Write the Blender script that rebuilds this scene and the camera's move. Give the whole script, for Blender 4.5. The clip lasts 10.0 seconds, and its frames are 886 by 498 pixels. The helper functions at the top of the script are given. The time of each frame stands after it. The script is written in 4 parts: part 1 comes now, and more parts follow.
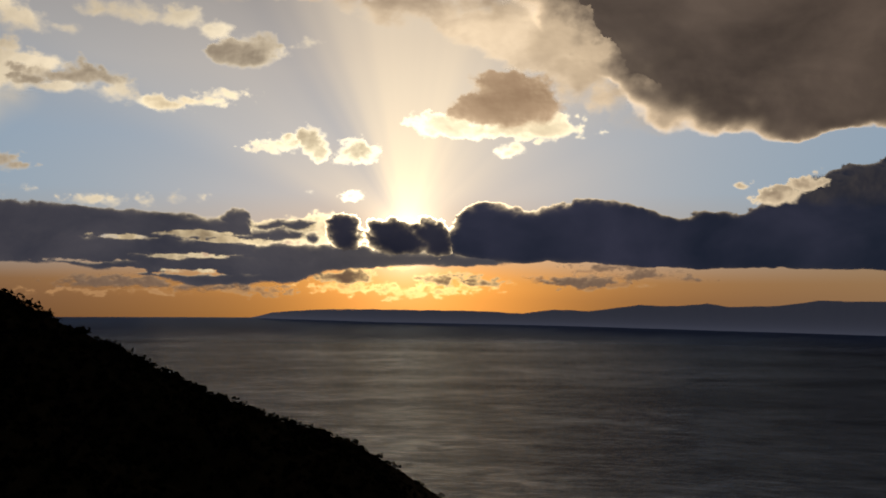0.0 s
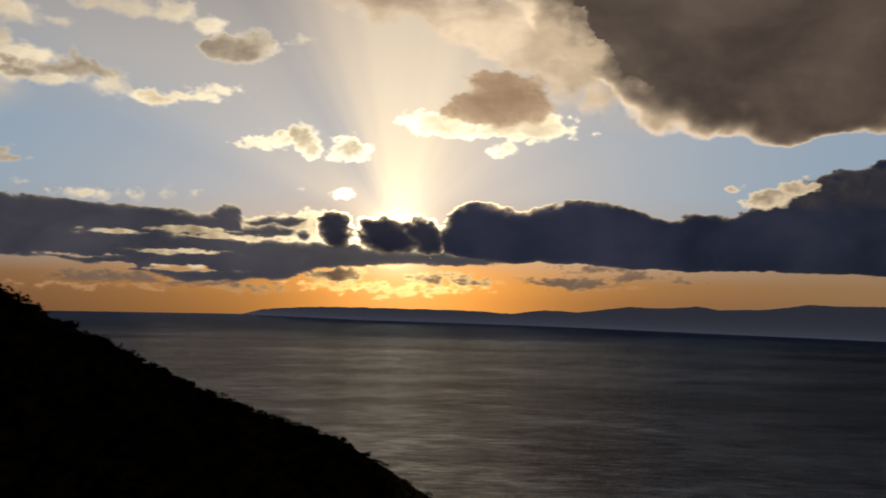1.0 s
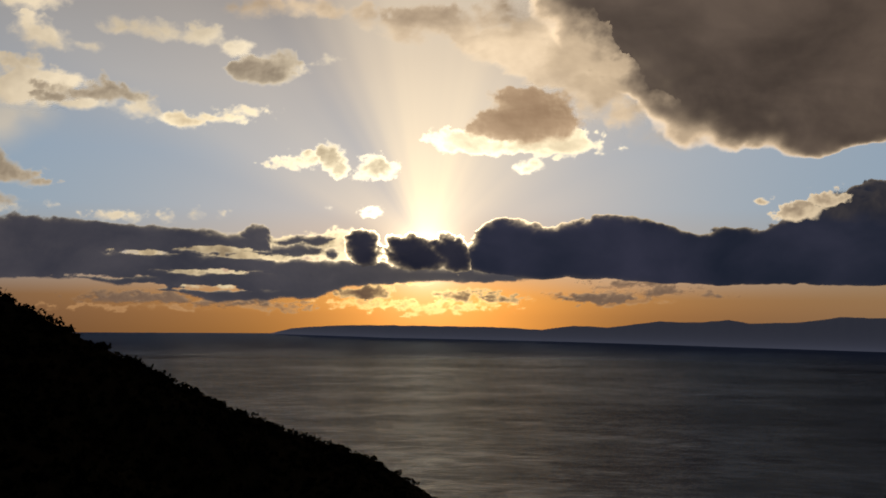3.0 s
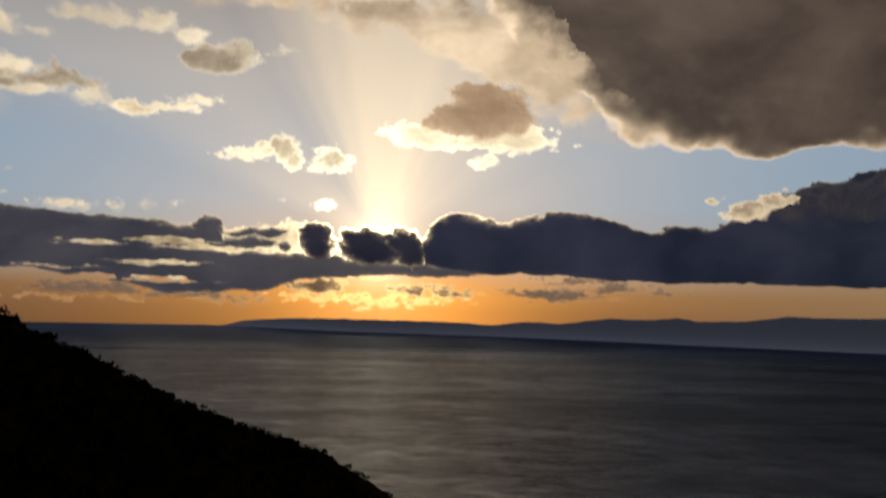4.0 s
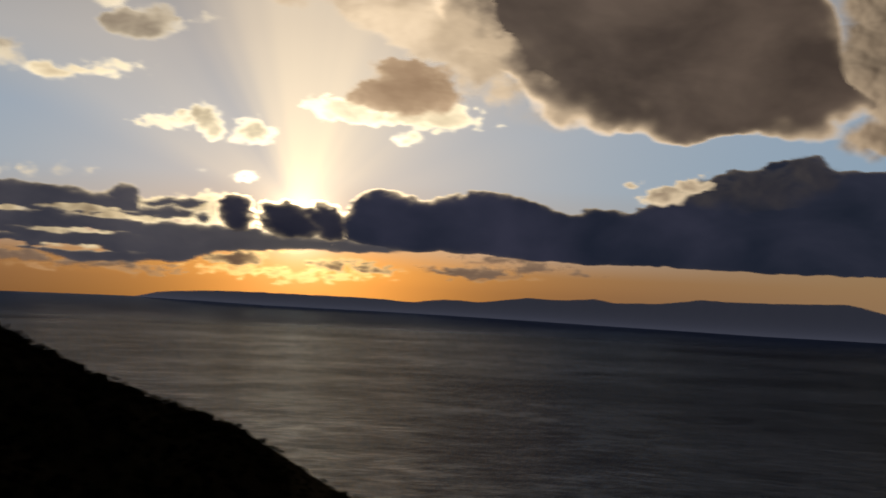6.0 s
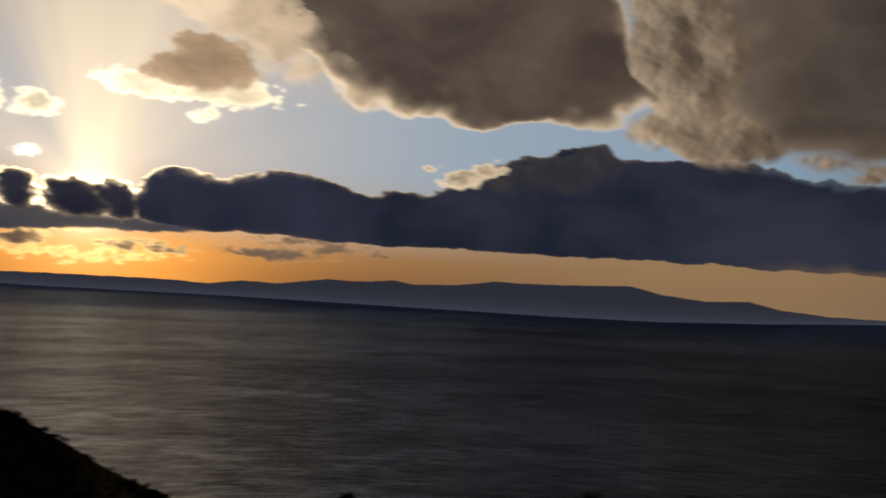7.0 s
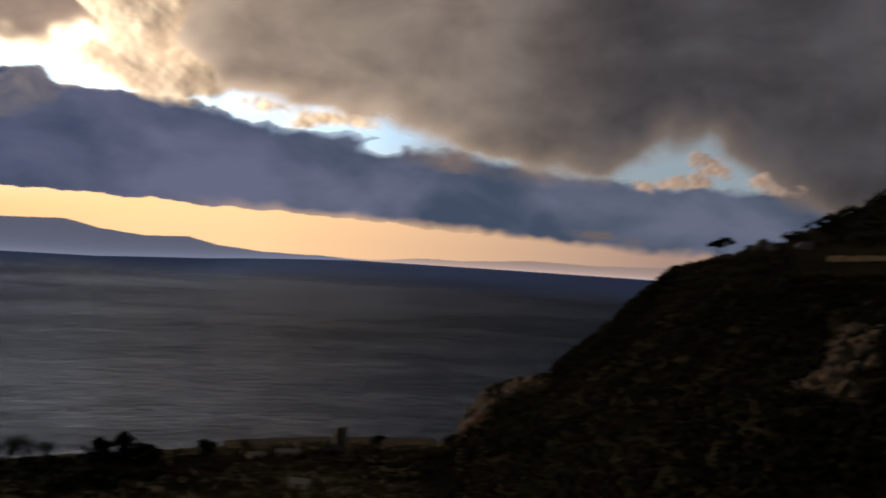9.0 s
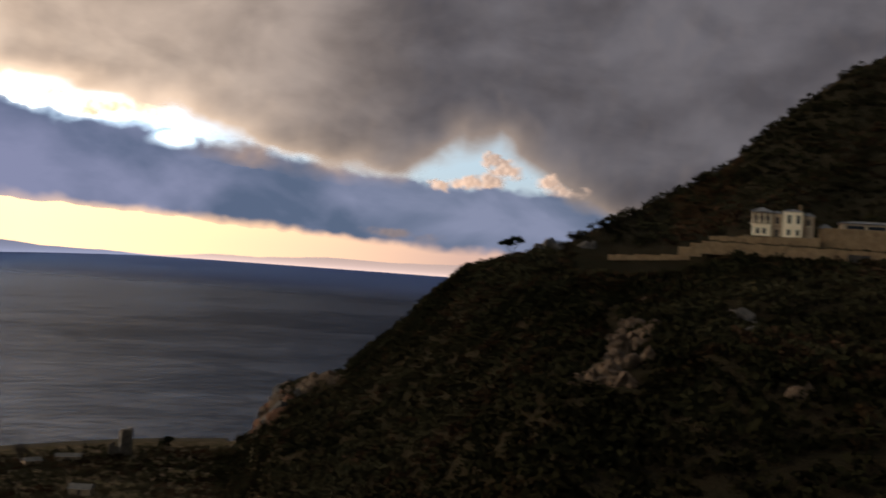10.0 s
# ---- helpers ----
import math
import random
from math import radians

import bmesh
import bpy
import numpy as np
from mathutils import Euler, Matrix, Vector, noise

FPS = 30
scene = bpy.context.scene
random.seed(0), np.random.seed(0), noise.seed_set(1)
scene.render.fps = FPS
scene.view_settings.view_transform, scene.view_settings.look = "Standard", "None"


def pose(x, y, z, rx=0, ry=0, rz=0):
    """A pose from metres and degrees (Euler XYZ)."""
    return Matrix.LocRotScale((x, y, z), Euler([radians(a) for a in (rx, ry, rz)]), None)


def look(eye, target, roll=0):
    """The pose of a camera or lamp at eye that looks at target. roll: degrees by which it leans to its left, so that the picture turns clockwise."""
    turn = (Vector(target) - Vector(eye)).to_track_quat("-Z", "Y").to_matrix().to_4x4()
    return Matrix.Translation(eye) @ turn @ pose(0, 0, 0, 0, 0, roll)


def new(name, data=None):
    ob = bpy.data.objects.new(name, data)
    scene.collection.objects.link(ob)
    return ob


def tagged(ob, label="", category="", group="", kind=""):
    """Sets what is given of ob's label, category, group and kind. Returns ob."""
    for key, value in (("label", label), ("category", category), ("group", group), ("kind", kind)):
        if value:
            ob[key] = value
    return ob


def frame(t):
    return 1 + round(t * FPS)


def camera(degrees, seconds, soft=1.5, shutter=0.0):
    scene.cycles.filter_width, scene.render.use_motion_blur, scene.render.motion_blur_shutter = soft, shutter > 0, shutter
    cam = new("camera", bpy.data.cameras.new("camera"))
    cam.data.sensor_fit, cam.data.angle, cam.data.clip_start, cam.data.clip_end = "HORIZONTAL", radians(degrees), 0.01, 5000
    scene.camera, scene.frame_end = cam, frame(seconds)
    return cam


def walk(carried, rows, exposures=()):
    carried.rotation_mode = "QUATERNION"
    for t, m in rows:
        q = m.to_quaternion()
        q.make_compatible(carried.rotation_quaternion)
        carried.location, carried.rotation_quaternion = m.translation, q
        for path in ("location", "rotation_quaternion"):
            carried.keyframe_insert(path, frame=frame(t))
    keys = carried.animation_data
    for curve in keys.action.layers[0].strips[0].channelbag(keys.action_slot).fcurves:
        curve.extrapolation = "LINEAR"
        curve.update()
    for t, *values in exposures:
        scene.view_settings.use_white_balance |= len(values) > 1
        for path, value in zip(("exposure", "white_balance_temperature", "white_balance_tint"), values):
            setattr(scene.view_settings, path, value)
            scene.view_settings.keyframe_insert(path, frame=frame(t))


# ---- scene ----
EYE = (0.0, 0.0, 92.0)          # camera: a hillside 92 m above the sea

# ---- camera: turns on the spot; seconds, yaw, pitch, roll ----
cam = camera(47.9, 10.0, soft=1.8, shutter=0.7)
TURN = [
    (0.0, 0.00, 2.91, -0.43),
    (0.5, 0.73, 3.40, -0.60),
    (1.0, -0.56, 2.87, -1.25),
    (1.5, -5.14, 4.14, -0.73),
    (2.0, -2.39, 3.51, -0.42),
    (2.5, 0.29, 3.84, 0.02),
    (2.7, 0.95, 3.74, -0.35),
    (3.8, 0.80, 4.18, -0.95),
    (4.0, -1.63, 3.55, -1.30),
    (4.5, 0.88, -0.26, -1.71),
    (5.0, 2.20, 1.48, -1.90),
    (5.2, 1.87, 2.38, -2.05),
    (6.3, -9.75, 2.26, -2.69),
    (6.5, -11.68, 2.12, -2.69),
    (7.0, -17.73, 1.83, -2.78),
    (7.5, -25.08, 1.81, -3.29),
    (8.0, -33.97, 2.01, -4.15),
    (8.5, -41.80, 0.21, -2.86),
    (9.0, -49.17, -0.13, -3.78),
    (9.5, -55.99, 0.62, -4.79),
    (10.0, -60.86, 0.49, -4.32)]
walk(cam, [(t, pose(*EYE, 90 + p, r, y)) for t, y, p, r in TURN],
     exposures=[(0.0, 0.0), (7.2, 0.0), (8.0, 0.9), (8.5, 1.6), (9.0, 2.15), (9.5, 2.6), (10.0, 3.05)])

# ---- node helpers ----
SUN_A, SUN_E = -2.1, 3.6        # the sun's bearing (degrees right of ahead) and height


def direction(a, e):
    a, e = np.radians(a), np.radians(e)
    return np.stack([np.sin(a) * np.cos(e), np.cos(a) * np.cos(e), np.sin(e)], -1)


class Nodes:
    """Short ways to write a node tree."""

    def __init__(self, tree):
        self.tree = tree
        tree.nodes.clear()

    def add(self, kind, inputs=None, **settings):
        n = self.tree.nodes.new(kind)
        for k, v in settings.items():
            setattr(n, k, v)
        for k, v in (inputs or {}).items():
            self.put(n.inputs[k], v)
        return n

    def put(self, socket, v):
        if isinstance(v, bpy.types.NodeSocket):
            self.tree.links.new(v, socket)
        else:
            socket.default_value = v

    def m(self, op, a, b=0.0, c=0.0, clamp=False):
        n = self.tree.nodes.new("ShaderNodeMath")
        n.operation, n.use_clamp = op, clamp
        for i, v in enumerate((a, b, c)):
            self.put(n.inputs[i], v)
        return n.outputs[0]

    def gauss(self, x, centre, width):
        q = self.m("DIVIDE", self.m("SUBTRACT", x, centre), width)
        return self.m("EXPONENT", self.m("MULTIPLY", self.m("MULTIPLY", q, q), -1.0))

    def decay(self, x, length):
        return self.m("EXPONENT", self.m("DIVIDE", x, -length))

    def span(self, x, a, b, c=0.0, d=1.0, smooth=False):
        n = self.add("ShaderNodeMapRange", {0: x, 1: a, 2: b, 3: c, 4: d}, clamp=True)
        if smooth:
            n.interpolation_type = "SMOOTHSTEP"
        return n.outputs[0]

    def ramp(self, x, stops, smooth=False):
        n = self.add("ShaderNodeValToRGB", {0: x})
        r = n.color_ramp
        r.interpolation = "EASE" if smooth else "LINEAR"
        while len(r.elements) < len(stops):
            r.elements.new(0.5)
        for e, (p, c) in zip(r.elements, stops):
            e.position, e.color = p, (*c, 1) if isinstance(c, tuple) else (c, c, c, 1)
        return n.outputs[0]

    def mix(self, f, a, b, kind="MIX"):
        n = self.add("ShaderNodeMix", data_type="RGBA", blend_type=kind)
        n.clamp_factor = True
        for i, v in ((0, f), (6, a), (7, b)):
            self.put(n.inputs[i], (*v, 1) if isinstance(v, tuple) and len(v) == 3 else v)
        return n.outputs[2]

    def noise(self, vector, scale, detail=4.0, rough=0.55, distortion=0.0):
        n = self.add("ShaderNodeTexNoise", {"Scale": scale, "Detail": detail, "Roughness": rough, "Distortion": distortion})
        if vector is not None:
            self.put(n.inputs["Vector"], vector)
        return n.outputs[0]

    def bearing(self, vector):
        """Bearing and height in degrees of a direction, and its distance and turn from the sun."""
        s = self.add("ShaderNodeSeparateXYZ", {0: vector})
        a = self.m("DEGREES", self.m("ARCTAN2", s.outputs[0], s.outputs[1]))
        e = self.m("DEGREES", self.m("ARCSINE", s.outputs[2]))
        da, de = self.m("SUBTRACT", a, SUN_A), self.m("SUBTRACT", e, SUN_E)
        far = self.m("SQRT", self.m("ADD", self.m("MULTIPLY", da, da), self.m("MULTIPLY", de, de)))
        turn = self.m("DEGREES", self.m("ARCTAN2", da, de))
        return a, e, da, far, turn


# ---- sky: dusk gradient, glow round the hidden sun, rays fanning out from it ----
world = bpy.data.worlds.new("sky")
scene.world = world
world.use_nodes = True
w = Nodes(world.node_tree)
co = w.add("ShaderNodeTexCoord").outputs["Generated"]
A, E, dA, FAR, PHI = w.bearing(co)
nishita = w.add("ShaderNodeTexSky", sky_type="NISHITA", sun_disc=False, sun_elevation=radians(SUN_E), sun_rotation=radians(SUN_A),
                altitude=90.0, dust_density=1.5).outputs[0]
high = w.ramp(w.span(E, -2.0, 38.0), [(0.025, (0.078, 0.045, 0.033)), (0.075, (0.112, 0.070, 0.053)), (0.125, (0.24, 0.26, 0.28)), (0.2, (0.20, 0.305, 0.42)),
                                       (0.275, (0.20, 0.30, 0.42)), (0.375, (0.27, 0.30, 0.35)), (0.5, (0.20, 0.20, 0.22)), (0.65, (0.04, 0.04, 0.046)), (1.0, (0.018, 0.018, 0.022))])
low_glow = w.m("MULTIPLY", w.m("MULTIPLY", w.gauss(dA, 1.0, 6.0), w.span(A, -19.0, -5.0, 0.3, 1.0, smooth=True)), w.span(E, 3.2, 0.4, smooth=True))
c = w.mix(low_glow, high, (0.68, 0.25, 0.06))
east = w.m("MULTIPLY", w.span(A, 8.0, 34.0, smooth=True), w.span(E, 3.6, 1.6, smooth=True))
c = w.mix(east, c, w.mix(w.span(A, 38.0, 62.0), (0.235, 0.148, 0.082), (0.085, 0.057, 0.050)))
c = w.mix(w.m("MULTIPLY", w.span(A, 34.0, 54.0, 0.0, 0.96), w.span(E, 2.5, 4.0)), c, (0.038, 0.054, 0.074))
ray = w.ramp(w.span(PHI, -90.0, 90.0), [(0.0, 0.03), (0.10, 0.08), (0.17, 0.30), (0.24, 0.32), (0.28, 0.24), (0.31, 0.18), (0.335, 0.26), (0.365, 0.48), (0.41, 0.80),
                                        (0.46, 1.0), (0.58, 0.98), (0.63, 0.80), (0.68, 0.60), (0.76, 0.44), (0.86, 0.22), (1.0, 0.03)], True)
streak = w.m("MULTIPLY_ADD", w.noise(w.add("ShaderNodeCombineXYZ", {0: PHI}).outputs[0], 0.12, 2.0), 0.24, 0.86)
fan = w.m("MULTIPLY", w.m("MULTIPLY", w.m("MULTIPLY", ray, streak), w.decay(FAR, 30.0)), w.span(E, 3.4, 6.5, smooth=True))
c = w.mix(w.m("MULTIPLY", fan, 1.02, clamp=True), c, w.mix(w.span(FAR, 1.5, 11.0), (0.97, 0.86, 0.65), (0.84, 0.69, 0.50)))
halo = w.decay(FAR, 0.95)
c = w.mix(w.m("MULTIPLY", halo, 1.9, clamp=True), c, (2.0, 1.75, 1.3))
behind = w.span(w.m("ABSOLUTE", dA), 55.0, 130.0, 1.0, 0.10, smooth=True)
c = w.mix(1.0, c, w.mix(behind, (0.0, 0.0, 0.0), (1.0, 1.0, 1.0)), "MULTIPLY")
c = w.mix(1.0, c, w.mix(0.01, (0.0, 0.0, 0.0), nishita), "ADD")
w.add("ShaderNodeOutputWorld", {0: w.add("ShaderNodeBackground", {0: c, 1: 1.0}).outputs[0]})

lamp = bpy.data.lights.new("sun", "SUN")
lamp.energy, lamp.angle, lamp.color = 0.09, radians(30), (1.0, 0.62, 0.32)
new("sun", lamp).matrix_world = look(Vector(direction(SUN_A, SUN_E + 3)) * 100, (0, 0, 0))


# ---- value noise for shapes ----
GRID = np.random.default_rng(7).random((256, 256))


def vnoise(x, y):
    xi, yi = np.floor(x).astype(int), np.floor(y).astype(int)
    fx, fy = x - xi, y - yi
    fx, fy = fx * fx * (3 - 2 * fx), fy * fy * (3 - 2 * fy)
    g = lambda i, j: GRID[(xi + i) & 255, (yi + j) & 255]
    return (g(0, 0) * (1 - fx) + g(1, 0) * fx) * (1 - fy) + (g(0, 1) * (1 - fx) + g(1, 1) * fx) * fy


def fbm(x, y, octaves=5, gain=0.5, billow=False):
    out, amp, total = 0.0, 1.0, 0.0
    for k in range(octaves):
        c, s = math.cos(0.6 + 1.1 * k), math.sin(0.6 + 1.1 * k)
        n = vnoise((x * c - y * s) * 2 ** k + 17.3 * k + 50, (x * s + y * c) * 2 ** k + 9.1 * k + 50) * 2 - 1
        out = out + amp * ((0.75 - 1.9 * np.abs(n)) if billow else n)
        total += amp
        amp *= gain
    return out / total


def grid_mesh(name, co, keep=None, attributes=()):
    """A mesh from an (m, n, 3) array of places; keep says which corners a face may use."""
    m, n = co.shape[:2]
    i = np.arange(m * n).reshape(m, n)
    quads = np.stack([i[:-1, :-1], i[1:, :-1], i[1:, 1:], i[:-1, 1:]], -1).reshape(-1, 4)
    if keep is not None:
        quads = quads[keep.ravel()[quads].any(1)]
    used = np.unique(quads)
    back = np.zeros(m * n, int)
    back[used] = np.arange(len(used))
    return raw_mesh(name, co.reshape(-1, 3)[used], back[quads], [(k, v.ravel()[used]) for k, v in attributes])


def raw_mesh(name, verts, faces, attributes=(), smooth=True):
    me = bpy.data.meshes.new(name)
    k = faces.shape[1]
    me.vertices.add(len(verts))
    me.vertices.foreach_set("co", np.asarray(verts, np.float32).ravel())
    me.loops.add(faces.size)
    me.loops.foreach_set("vertex_index", faces.astype(np.int32).ravel())
    me.polygons.add(len(faces))
    me.polygons.foreach_set("loop_start", np.arange(0, faces.size, k, dtype=np.int32))
    me.polygons.foreach_set("use_smooth", np.full(len(faces), smooth))
    for key, v in attributes:
        me.attributes.new(key, "FLOAT", "POINT").data.foreach_set("value", np.asarray(v, np.float32))
    me.update(calc_edges=True)
    return me


def material(name):
    mat = bpy.data.materials.new(name)
    mat.use_nodes = True
    return mat, Nodes(mat.node_tree)


# ---- clouds: far vapour; backlight is put into their emission, strongest where they are thin ----
def cloud_material(name, core, edge, glow, thin, soft, lit=0.35, edge_light="sun", reach=14.0, ragged=0.25, grain=55.0, tint=(1.0, 0.76, 0.44), warm=(1.0, 0.9, 0.8)):
    mat, n = material(name)
    place = n.add("ShaderNodeNewGeometry")
    way = n.add("ShaderNodeVectorMath", {0: n.add("ShaderNodeVectorMath", {0: place.outputs["Position"], 1: EYE}, operation="SUBTRACT").outputs[0]},
                operation="NORMALIZE").outputs[0]
    a, e, da, far, turn = n.bearing(way)
    tau = n.add("ShaderNodeAttribute", attribute_name="thickness").outputs["Fac"]
    fine = n.noise(n.add("ShaderNodeMapping", {0: way, 3: (1, 1, 1.7)}).outputs[0], grain, 6.0, 0.58)
    broad = n.noise(n.add("ShaderNodeMapping", {0: way, 3: (1, 1, 1.8)}).outputs[0], 9.0, 6.0, 0.5, 0.3)
    tau = n.m("ADD", tau, n.m("MULTIPLY", n.m("SUBTRACT", fine, 0.5), ragged))
    through_light = n.decay(n.m("MAXIMUM", tau, 0.0), thin)
    phase = n.m("ADD", n.m("MULTIPLY", n.decay(far, 3.0), 3.2), n.m("ADD", n.decay(far, reach), n.span(far, 34.0, 60.0, 0.007 * reach, 0.0022 * reach)))
    sunward = n.add("ShaderNodeVectorMath", {0: place.outputs["Normal"], 1: tuple(float(v) for v in direction(SUN_A, SUN_E))}, operation="DOT_PRODUCT").outputs["Value"]
    facing = n.add("ShaderNodeVectorMath", {0: place.outputs["Normal"], 1: way}, operation="DOT_PRODUCT").outputs["Value"]
    slope = n.m("SUBTRACT", sunward, n.m("MULTIPLY", facing, n.add("ShaderNodeVectorMath", {0: way, 1: tuple(float(v) for v in direction(SUN_A, SUN_E))}, operation="DOT_PRODUCT").outputs["Value"]))
    side = n.span(slope, -0.25, 0.9, smooth=True)
    body = n.mix(n.span(broad, 0.35, 0.65), (*core,), (*edge,))
    # away from the sun the body colour is multiplied, mostly darker
    body = n.mix(n.span(far, 16.0, 62.0), body, n.mix(1.0, body, (*warm,), "MULTIPLY"))
    up = n.add("ShaderNodeSeparateXYZ", {0: place.outputs["Normal"]}).outputs[2]
    toward = {"top": n.span(up, -0.12, 0.22, 0.03, 1.0, smooth=True), "sun": n.span(slope, -0.3, 0.3, 0.10, 1.0, smooth=True), "all": 1.0}[edge_light]
    through_light = n.m("MULTIPLY", through_light, toward)
    gain = n.m("MULTIPLY", phase, n.m("ADD", n.m("MULTIPLY", through_light, glow), n.m("MULTIPLY", side, lit)))
    light = n.add("ShaderNodeVectorMath", {0: (*tint,), "Scale": gain}, operation="SCALE").outputs[0]
    col = n.mix(1.0, body, light, "ADD")
    alpha = n.span(tau, 0.0, soft, smooth=True)
    if soft < 0.13:
        alpha = n.add("ShaderNodeMix", {0: n.span(far, 36.0, 58.0), 2: alpha, 3: n.span(tau, -0.02, 0.55, smooth=True)}).outputs[0]
    out = n.add("ShaderNodeMixShader", {0: alpha, 1: n.add("ShaderNodeBsdfTransparent").outputs[0], 2: n.add("ShaderNodeEmission", {0: col}).outputs[0]})
    n.add("ShaderNodeOutputMaterial", {0: out.outputs[0]})
    return mat


def puffs(x, y, octaves=3, gain=0.5):
    """Cauliflower relief, 0 to 1: round domes of several sizes packed side by side."""
    out, amp, total = 0.0, 1.0, 0.0
    for k in range(octaves):
        xs, ys = x * 1.9 ** k + 7.7 * k, y * 1.9 ** k + 3.1 * k
        xi, yi = np.floor(xs).astype(int), np.floor(ys).astype(int)
        near = np.full(x.shape, 9.0)
        for i in (-1, 0, 1):
            for j in (-1, 0, 1):
                px = xi + i + GRID[(xi + i) & 255, (yi + j) & 255]
                py = yi + j + GRID[(yi + j + 91) & 255, (xi + i + 37) & 255]
                near = np.minimum(near, (xs - px) ** 2 + (ys - py) ** 2)
        out = out + amp * np.sqrt(np.clip(1 - near * 0.9, 0, 1))
        total += amp
        amp *= gain
    return out / total


def cloud(name, label, mat, lobes=(), shell=4900, band=(), step=0.06, rough=0.4, size=1.5, puff=0.0, base=1.0, deep=3.0, group="clouds",
          holes=(), under=0.5, relief=0.25, dome=0.0, spread=0.25, blend=0.16, torn=0.22, stretch=1.25, gain=0.62, uneven=0.5):
    """A cloud from overlapping lobes (bearing, height, half width, half height) and a band (bearing, underside, top);
    noise and puffs break up its outline and give it relief."""
    q = np.array([l for l in lobes] + [(a0, (lo + hi) / 2, 0.3, (hi - lo) / 2) for a0, lo, hi in band], float)
    pad = rough + puff + 0.3
    a = np.arange((q[:, 0] - q[:, 2]).min() - pad, (q[:, 0] + q[:, 2]).max() + pad, step)
    e = np.arange((q[:, 1] - q[:, 3]).min() - pad, (q[:, 1] + q[:, 3]).max() + pad, step)
    a, e = np.meshgrid(a, e, indexing="ij")
    wx, wy = fbm(a / size + 40, e / size * 1.3 + 3, 3), fbm(a / size + 90, e / size * 1.3 + 60, 3)
    aw, ew = a + wx * rough * 0.8, e + wy * rough * 0.6

    def inside(set_of, join=blend):
        d, low = np.full(a.shape, -9.0), np.zeros(a.shape)
        for ca, ce, wa, he in set_of:
            v = ew - ce
            v = np.where(v < 0, v / base, v)
            one = (1 - np.sqrt(((aw - ca) / wa) ** 2 + (v / he) ** 2)) * min(wa, he)
            low = np.where(one > d, v / he, low)
            d = np.maximum(d, one) + join * min(wa, he) * np.exp(-np.abs(d - one) / min(wa, he) * 2.0)
        return d, low
    d, low = inside(lobes) if len(lobes) else (np.full(a.shape, -9.0), np.zeros(a.shape))
    if len(band):
        ba, lo, hi = np.array(band).T
        lo, hi = np.interp(aw, ba, lo), np.interp(aw, ba, hi)
        one = np.minimum(np.minimum(hi - ew, (ew - lo)), np.minimum(aw - ba[0], ba[-1] - aw) * 0.6)
        low = np.where(one > d, (ew - (lo + hi) / 2) / np.maximum(hi - lo, 0.2) * 2, low)
        d = np.maximum(d, one)
    calm = np.clip(0.7 + low * 0.8, under, 1.0)
    d = d + calm * rough * 1.35 * fbm(a / size, e / size * stretch, 7, gain)
    if puff:
        d = d + calm * puff * (puffs(a / size * 1.3 + 11 + 0.3 * wx, e / size * 1.5 + 4 + 0.3 * wy, 4, 0.6) - 0.62) * 1.6
    if holes:
        d = np.minimum(d, -inside(holes, 0.0)[0] * 2.2 + torn * fbm(a / 0.8 + 5, e / 0.26, 6, 0.66))
    tau = np.clip(np.where(d > 0, d * np.exp(uneven * 2.2 * fbm(a / size * 0.8 + 70, e / size + 20, 3)), d), -0.8, deep)
    bulge = np.clip(d, 0, deep) * 0.5 + relief * rough * fbm(a / size * 1.7 + 31, e / size * 2.1, 5, 0.42, True)
    if dome:
        bulge = bulge + dome * puffs(a / size + 2 + 0.18 * wx, e / size * 1.2 + 9 + 0.18 * wy, 3, 0.42)
    co = np.array(EYE) + direction(a, e) * (shell - 75.0 * bulge)[..., None]
    ob = new(name, grid_mesh(name, co, tau > -spread, [("thickness", tau)]))
    ob.data.materials.append(mat)
    return tagged(ob, label, "cloud", group, "structure")


m_bank = cloud_material("bank_vapour", (0.0125, 0.0160, 0.029), (0.030, 0.031, 0.052), 4.5, 0.06, 0.05, lit=0.0, edge_light="top", reach=7.0, ragged=0.10, grain=80.0, warm=(0.98, 1.06, 0.92))
m_head = cloud_material("head_vapour", (0.014, 0.015, 0.026), (0.030, 0.029, 0.043), 4.5, 0.065, 0.05, lit=0.0, edge_light="all", reach=6.0, ragged=0.10, grain=90.0)
m_torn = cloud_material("torn_vapour", (0.034, 0.035, 0.050), (0.072, 0.067, 0.080), 4.0, 0.06, 0.14, lit=0.12, edge_light="top", reach=9.0, ragged=0.2, grain=70.0, tint=(1.0, 0.78, 0.46))
m_shoulder = cloud_material("shoulder_vapour", (0.020, 0.021, 0.031), (0.042, 0.039, 0.047), 1.8, 0.10, 0.6, lit=0.2, edge_light="top", reach=14.0, ragged=0.3, grain=50.0)
m_deck = cloud_material("deck_vapour", (0.057, 0.0425, 0.0355), (0.112, 0.083, 0.066), 4.2, 0.30, 0.36, lit=0.12, edge_light="all", reach=16.0, ragged=0.6, grain=24.0, tint=(1.0, 0.75, 0.48))
m_brown = cloud_material("brown_vapour", (0.30, 0.19, 0.112), (0.47, 0.315, 0.195), 1.6, 0.25, 0.4, lit=0.3, ragged=0.5, grain=36.0, tint=(1.0, 0.80, 0.52))
m_bright = cloud_material("bright_vapour", (0.60, 0.47, 0.30), (1.0, 0.84, 0.56), 1.8, 0.24, 0.3, lit=0.9, edge_light="all", ragged=0.5, grain=75.0, tint=(1.0, 0.88, 0.62))
